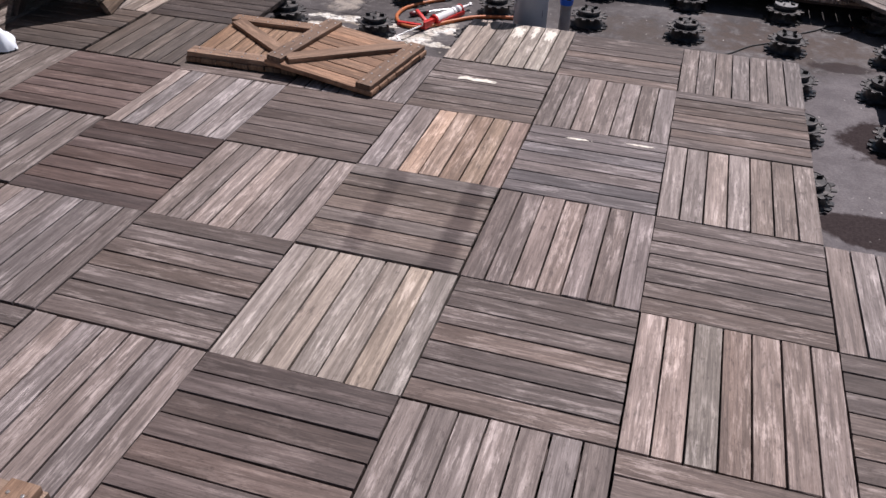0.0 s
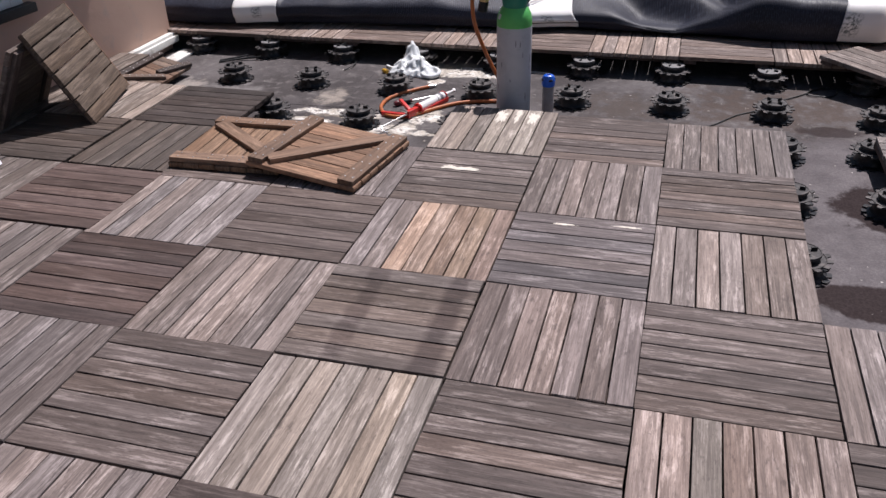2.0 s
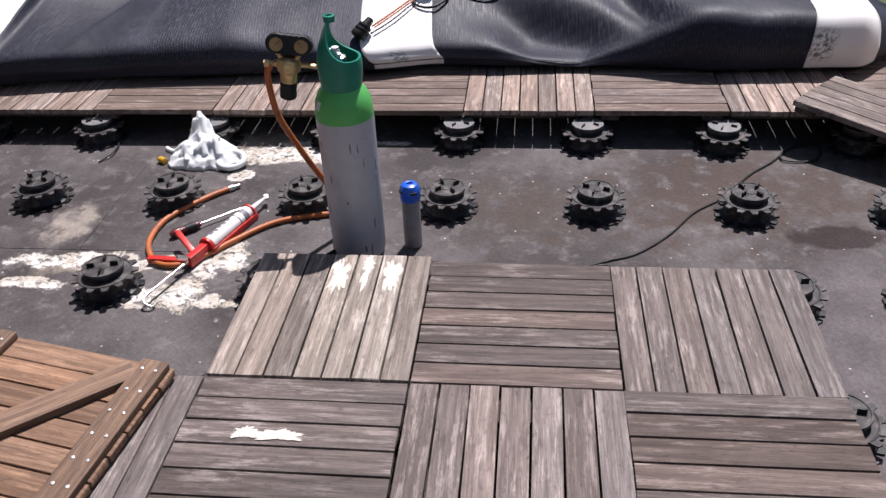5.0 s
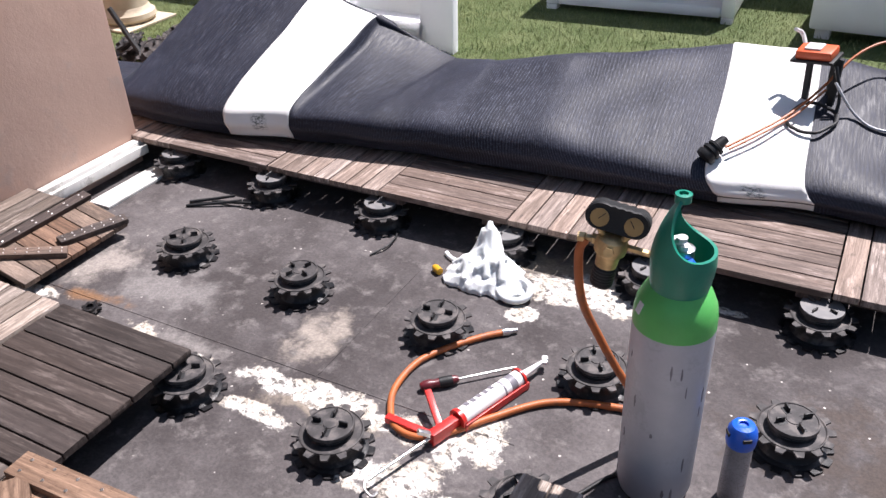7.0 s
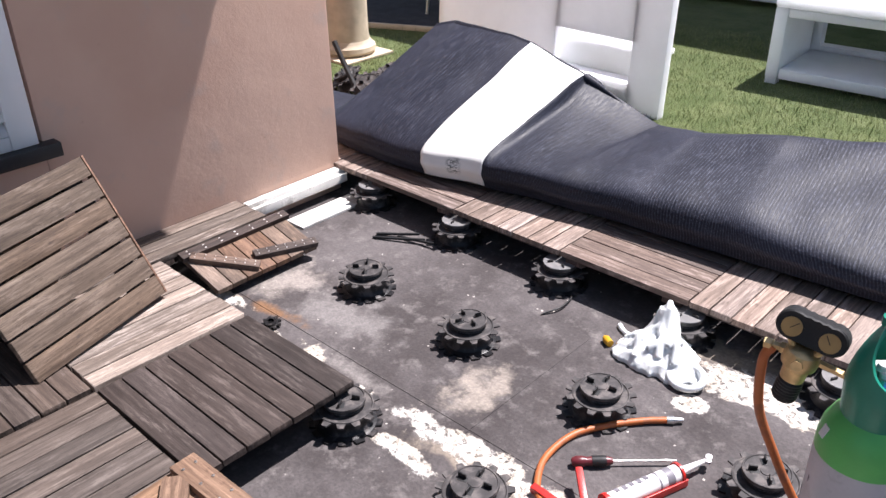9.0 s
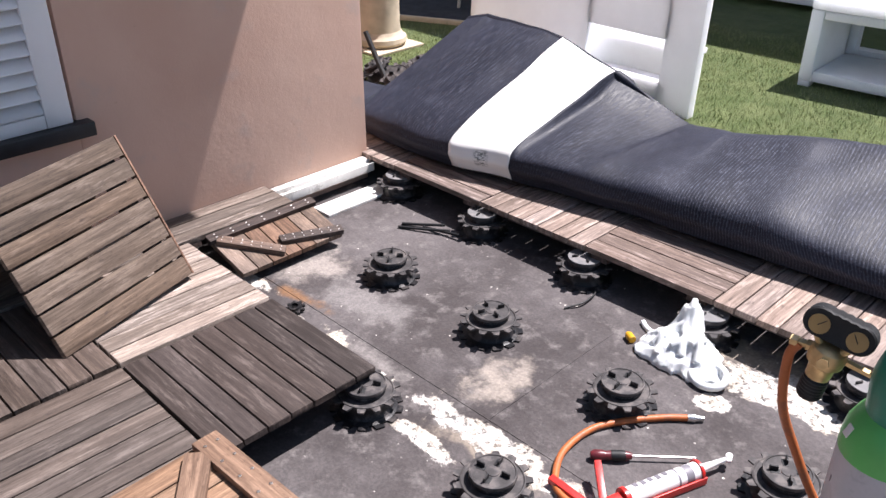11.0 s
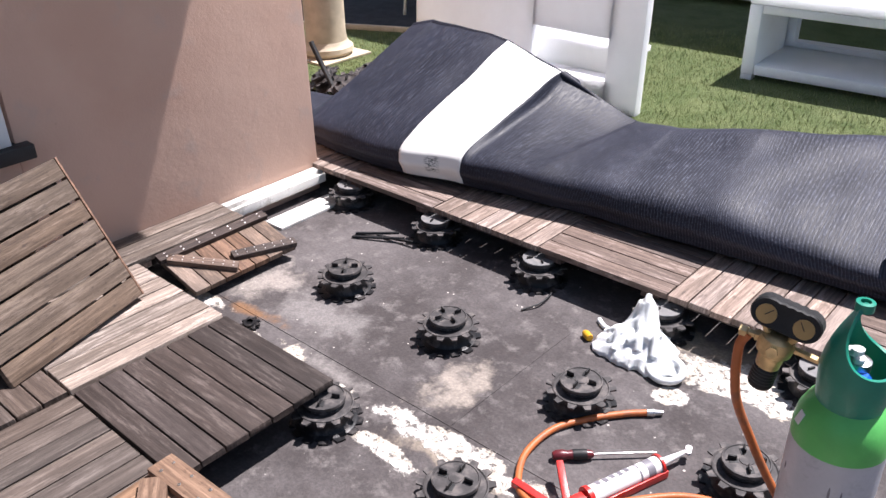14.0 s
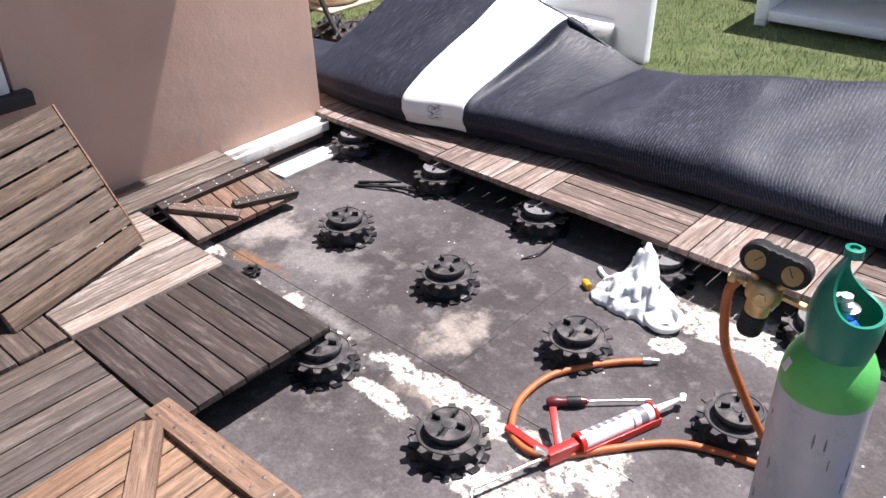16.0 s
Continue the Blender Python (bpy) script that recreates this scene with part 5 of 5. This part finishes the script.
tube(bm, [Vector((0.10, 3.49, 0.355)), fold_at(0.17, 3.47, 0.03), fold_at(0.215, 3.41, 0.014), fold_at(0.205, 3.36, 0.016), fold_at(0.18, 3.31, 0.016), fold_at(0.14, 3.27, 0.014), fold_at(0.09, 3.24, 0.012), fold_at(0.01, 3.23, 0.01), fold_at(-0.06, 3.25, 0.02), fold_at(-0.13, 3.27, 0.10)], 0.005, 8)
thing("grey_cord", bm, CORD_GREY, "pale grey cord looped on the black backing", "cable")
bm = B()
loop = []
for k in range(22):
    a = 2 * math.pi * k / 10
    loop.append(fold_at(-0.175 + 0.075 * math.cos(a) + 0.008 * math.sin(3 * a), 3.19 + 0.085 * math.sin(a), 0.010 + 0.012 * (k % 5) / 4))
loop += [fold_at(-0.11, 3.27, 0.06), fold_at(-0.14, 3.30, 0.14)]
tube(bm, loop, 0.006, 8, 5)
thing("black_cable", bm, RUBBER, "coiled black cable on the white seam tape", "cable")
base = fold_at(-0.185, 3.33, 0.0)
tester = root("orange_tool", "orange and black power tool standing on the folded turf", "power tool", "", Matrix.Translation(base) @ pose(0, 0, 0, 0, 0, -14))
bm = B()
box(bm, -0.06, 0.06, -0.038, 0.038, 0.155, 0.186, 0.008, pose(0, 0, 0, 8, -6, 0))
part("housing", bm, ORANGE, tester, "orange plastic housing")
bm = B()
box(bm, -0.035, 0.02, -0.024, 0.024, 0.186, 0.193, 0.003, pose(0, 0, 0, 8, -6, 0))
part("display", bm, LABEL_WHITE, tester, "pale display plate")
bm = B()
box(bm, -0.074, 0.07, -0.047, 0.047, 0.146, 0.157, 0.004, pose(0, 0, 0, 8, -6, 0))
part("bumper", bm, RUBBER, tester)
for x, y, lean in ((-0.03, -0.02, 6), (0.055, -0.01, -5), (0.03, 0.035, 3)):
    bm = B()
    box(bm, x - 0.011, x + 0.011, y - 0.009, y + 0.009, -0.03, 0.15, 0.004, pose(0, 0, 0, lean, 0, 0))
    part("leg", bm, RUBBER, tester)
bm = B()
tube(bm, [(-0.07, 0.02, 0.16), (-0.10, 0.04, 0.20), (-0.115, 0.01, 0.22)], 0.007, 8)
part("white_lead_end", bm, LABEL_WHITE, tester)

# ---- white garden furniture ----


def frame_panel(parent, x, y, z, w, h, d, hx0, hx1, hz0, hz1, bevel=0.012):
    """A panel in the xz plane with a rectangular opening: two stiles and two rails."""
    for x0, x1, z0, z1, name in ((0, hx0, 0, h, "panel_stile"), (hx1, w, 0, h, "panel_stile"), (hx0 + 0.0005, hx1 - 0.0005, 0, hz0, "panel_rail"), (hx0 + 0.0005, hx1 - 0.0005, hz1, h, "panel_rail")):
        bm = B()
        box(bm, x + x0, x + x1, y, y + d, z + z0, z + z1)
        part(name, bm, WHITE_PAINT, parent)


def box_table(name, at, w, dep, h, label):
    ob = root(name, label, "garden table", "white garden furniture", at)
    bm = B()
    box(bm, 0, w, 0, dep, h - 0.05, h, 0.012)
    part("tabletop", bm, WHITE_PAINT, ob)
    for x in (0.0, w - 0.07):
        bm = B()
        box(bm, x + 0.001, x + 0.069, 0.004, dep - 0.004, 0.03, h - 0.05, 0.01)
        part("side_panel", bm, WHITE_PAINT, ob)
    bm = B()
    box(bm, 0.072, w - 0.072, 0.006, dep - 0.006, 0.03, 0.085, 0.008)
    part("shelf", bm, WHITE_PAINT, ob)
    frame_panel(ob, 0.07, dep - 0.085, 0.086, w - 0.14, h - 0.137, 0.075, 0.05, w - 0.14 - 0.05, 0.03, h - 0.20)
    bm = B()
    box(bm, 0.072, w - 0.072, 0.004, 0.06, h - 0.095, h - 0.052, 0.008)
    part("top_rail", bm, WHITE_PAINT, ob)
    bm = B()
    box(bm, 0, 0.06, 0, 0.06, 0, 0.03, 0.004)
    foot = finish(bm, WHITE_PAINT, "foot")
    for x, y in ((0.005, 0.005), (w - 0.065, 0.005), (0.005, dep - 0.065), (w - 0.065, dep - 0.065)):
        f = part("foot", foot, WHITE_PAINT, ob)
        f.location = (x, y, 0)
    return ob


box_table("garden_table", pose(-1.757, 4.731, 0.012, 0, 0, 3), 1.02, 0.56, 0.45, "white resin box table with open front on the grass")

stand = root("upended_table", "white resin table tipped on its side, with a square opening", "garden table", "white garden furniture", pose(-3.365, 3.890, 0.012, -3, 0, -1.5))
frame_panel(stand, 0, 0, 0, 1.48, 1.0, 0.05, 0.835, 1.295, 0.135, 0.345)
for y0, y1, z0, z1, name in ((0.052, 0.158, 0.09, 0.13, "shelf"), (0.16, 0.18, 0.0, 0.338, "back_panel"), (0.182, 0.36, 0.235, 0.265, "shelf")):
    bm = B()
    box(bm, 0.565, 1.325, y0, y1, z0, z1, 0.004)
    part(name, bm, WHITE_PAINT, stand)

bench = root("garden_bench", "white resin bench whose front is in shade", "bench", "white garden furniture", pose(-0.37, 4.69, 0.012, 0, 0, -2))
bm = B()
box(bm, 0, 1.35, 0, 0.6, 0.05, 0.42, 0.02)
part("seat", bm, WHITE_PAINT, bench)
bm = B()
box(bm, 0, 0.07, 0, 0.07, 0, 0.05, 0.005)
foot = finish(bm, WHITE_PAINT, "foot")
for x, y in ((0.03, 0.03), (1.25, 0.03), (0.03, 0.5), (1.25, 0.5)):
    f = part("foot", foot, WHITE_PAINT, bench)
    f.location = (x, y, 0)

far = root("garden_bench", "white resin bench in the shade at the terrace end", "bench", "white garden furniture", pose(-3.35, 6.3, 0.012, 0, 0, 4))
bm = B()
box(bm, 0, 1.2, 0, 0.6, 0.04, 0.45, 0.02)
part("seat", bm, WHITE_PAINT, far)

# column on its plinth
col = root("column", "pale stone column with a rounded base on a plinth", "column", "", pose(-3.90, 3.667, 0.012))
bm = B()
box(bm, -0.19, 0.19, -0.19, 0.19, 0.0, 0.015, 0.004)
part("plinth", bm, STONE, col)
bm = B()
lathe(bm, [(0.12, 0.015), (0.15, 0.02), (0.165, 0.04), (0.16, 0.065), (0.14, 0.078), (0.135, 0.09), (0.128, 0.10)], 40)
part("base_ring", bm, STONE, col)
bm = B()
lathe(bm, [(0.128, 0.10), (0.122, 0.14), (0.115, 2.5)], 40)
part("shaft", bm, STONE, col)

# dark floor mat beyond the column
bm = B()
box(bm, -0.9, 1.5, 0.0, 1.6, 0.0, 0.03, 0.006)
mat_ob = thing("floor_mat", bm, FABRIC_DARK, "dark floor mat with a pale edge, in the shade", "mat", at=pose(-4.32, 4.19, 0.012, 0, 0, 24))
bm = B()
box(bm, -0.9, 1.5, -0.03, -0.002, 0.0, 0.035, 0.004)
part("edge_strip", bm, STONE, mat_ob, "pale edge strip")

# dark chair beyond the column
chair = root("garden_chair", "dark garden chair with grey metal legs in the shade", "chair", "", pose(-4.02, 4.94, 0.012, 0, 0, 20))
bm = B()
box(bm, -0.25, 0.25, -0.25, 0.25, 0.40, 0.44, 0.015)
part("seat", bm, FABRIC_DARK, chair)
bm = B()
box(bm, -0.25, 0.25, 0.22, 0.26, 0.44, 0.9, 0.015)
part("backrest", bm, FABRIC_DARK, chair)
for x in (-0.22, 0.22):
    for y in (-0.22, 0.22):
        bm = B()
        tube(bm, [(x, y, 0.41), (x * 1.06, y * 1.06, 0.2), (x * 1.12, y * 1.12, 0.0)], 0.012, 10)
        part("leg", bm, STEEL, chair)

# ---- grass blades, nearest stretch ----
rnd = random.Random(21)
verts, faces = [], []
for k in range(52000):
    x, y = rnd.uniform(-4.6, 1.2), rnd.uniform(3.0, 5.6)
    a, h, w = rnd.uniform(0, 6.283), rnd.uniform(0.012, 0.028), rnd.uniform(0.0012, 0.0024)
    lean = rnd.uniform(0.0, 0.018)
    la = rnd.uniform(0, 6.283)
    n0 = len(verts)
    verts += [(x - w * math.cos(a), y - w * math.sin(a), 0.01), (x + w * math.cos(a), y + w * math.sin(a), 0.01), (x + lean * math.cos(la), y + lean * math.sin(la), 0.012 + h)]
    faces.append((n0, n0 + 1, n0 + 2))
me = bpy.data.meshes.new("grass")
me.from_pydata(verts, [], faces)
me.materials.append(BLADES)
tagged(new("grass", me), "short green artificial grass blades", "grass", "", "stuff")
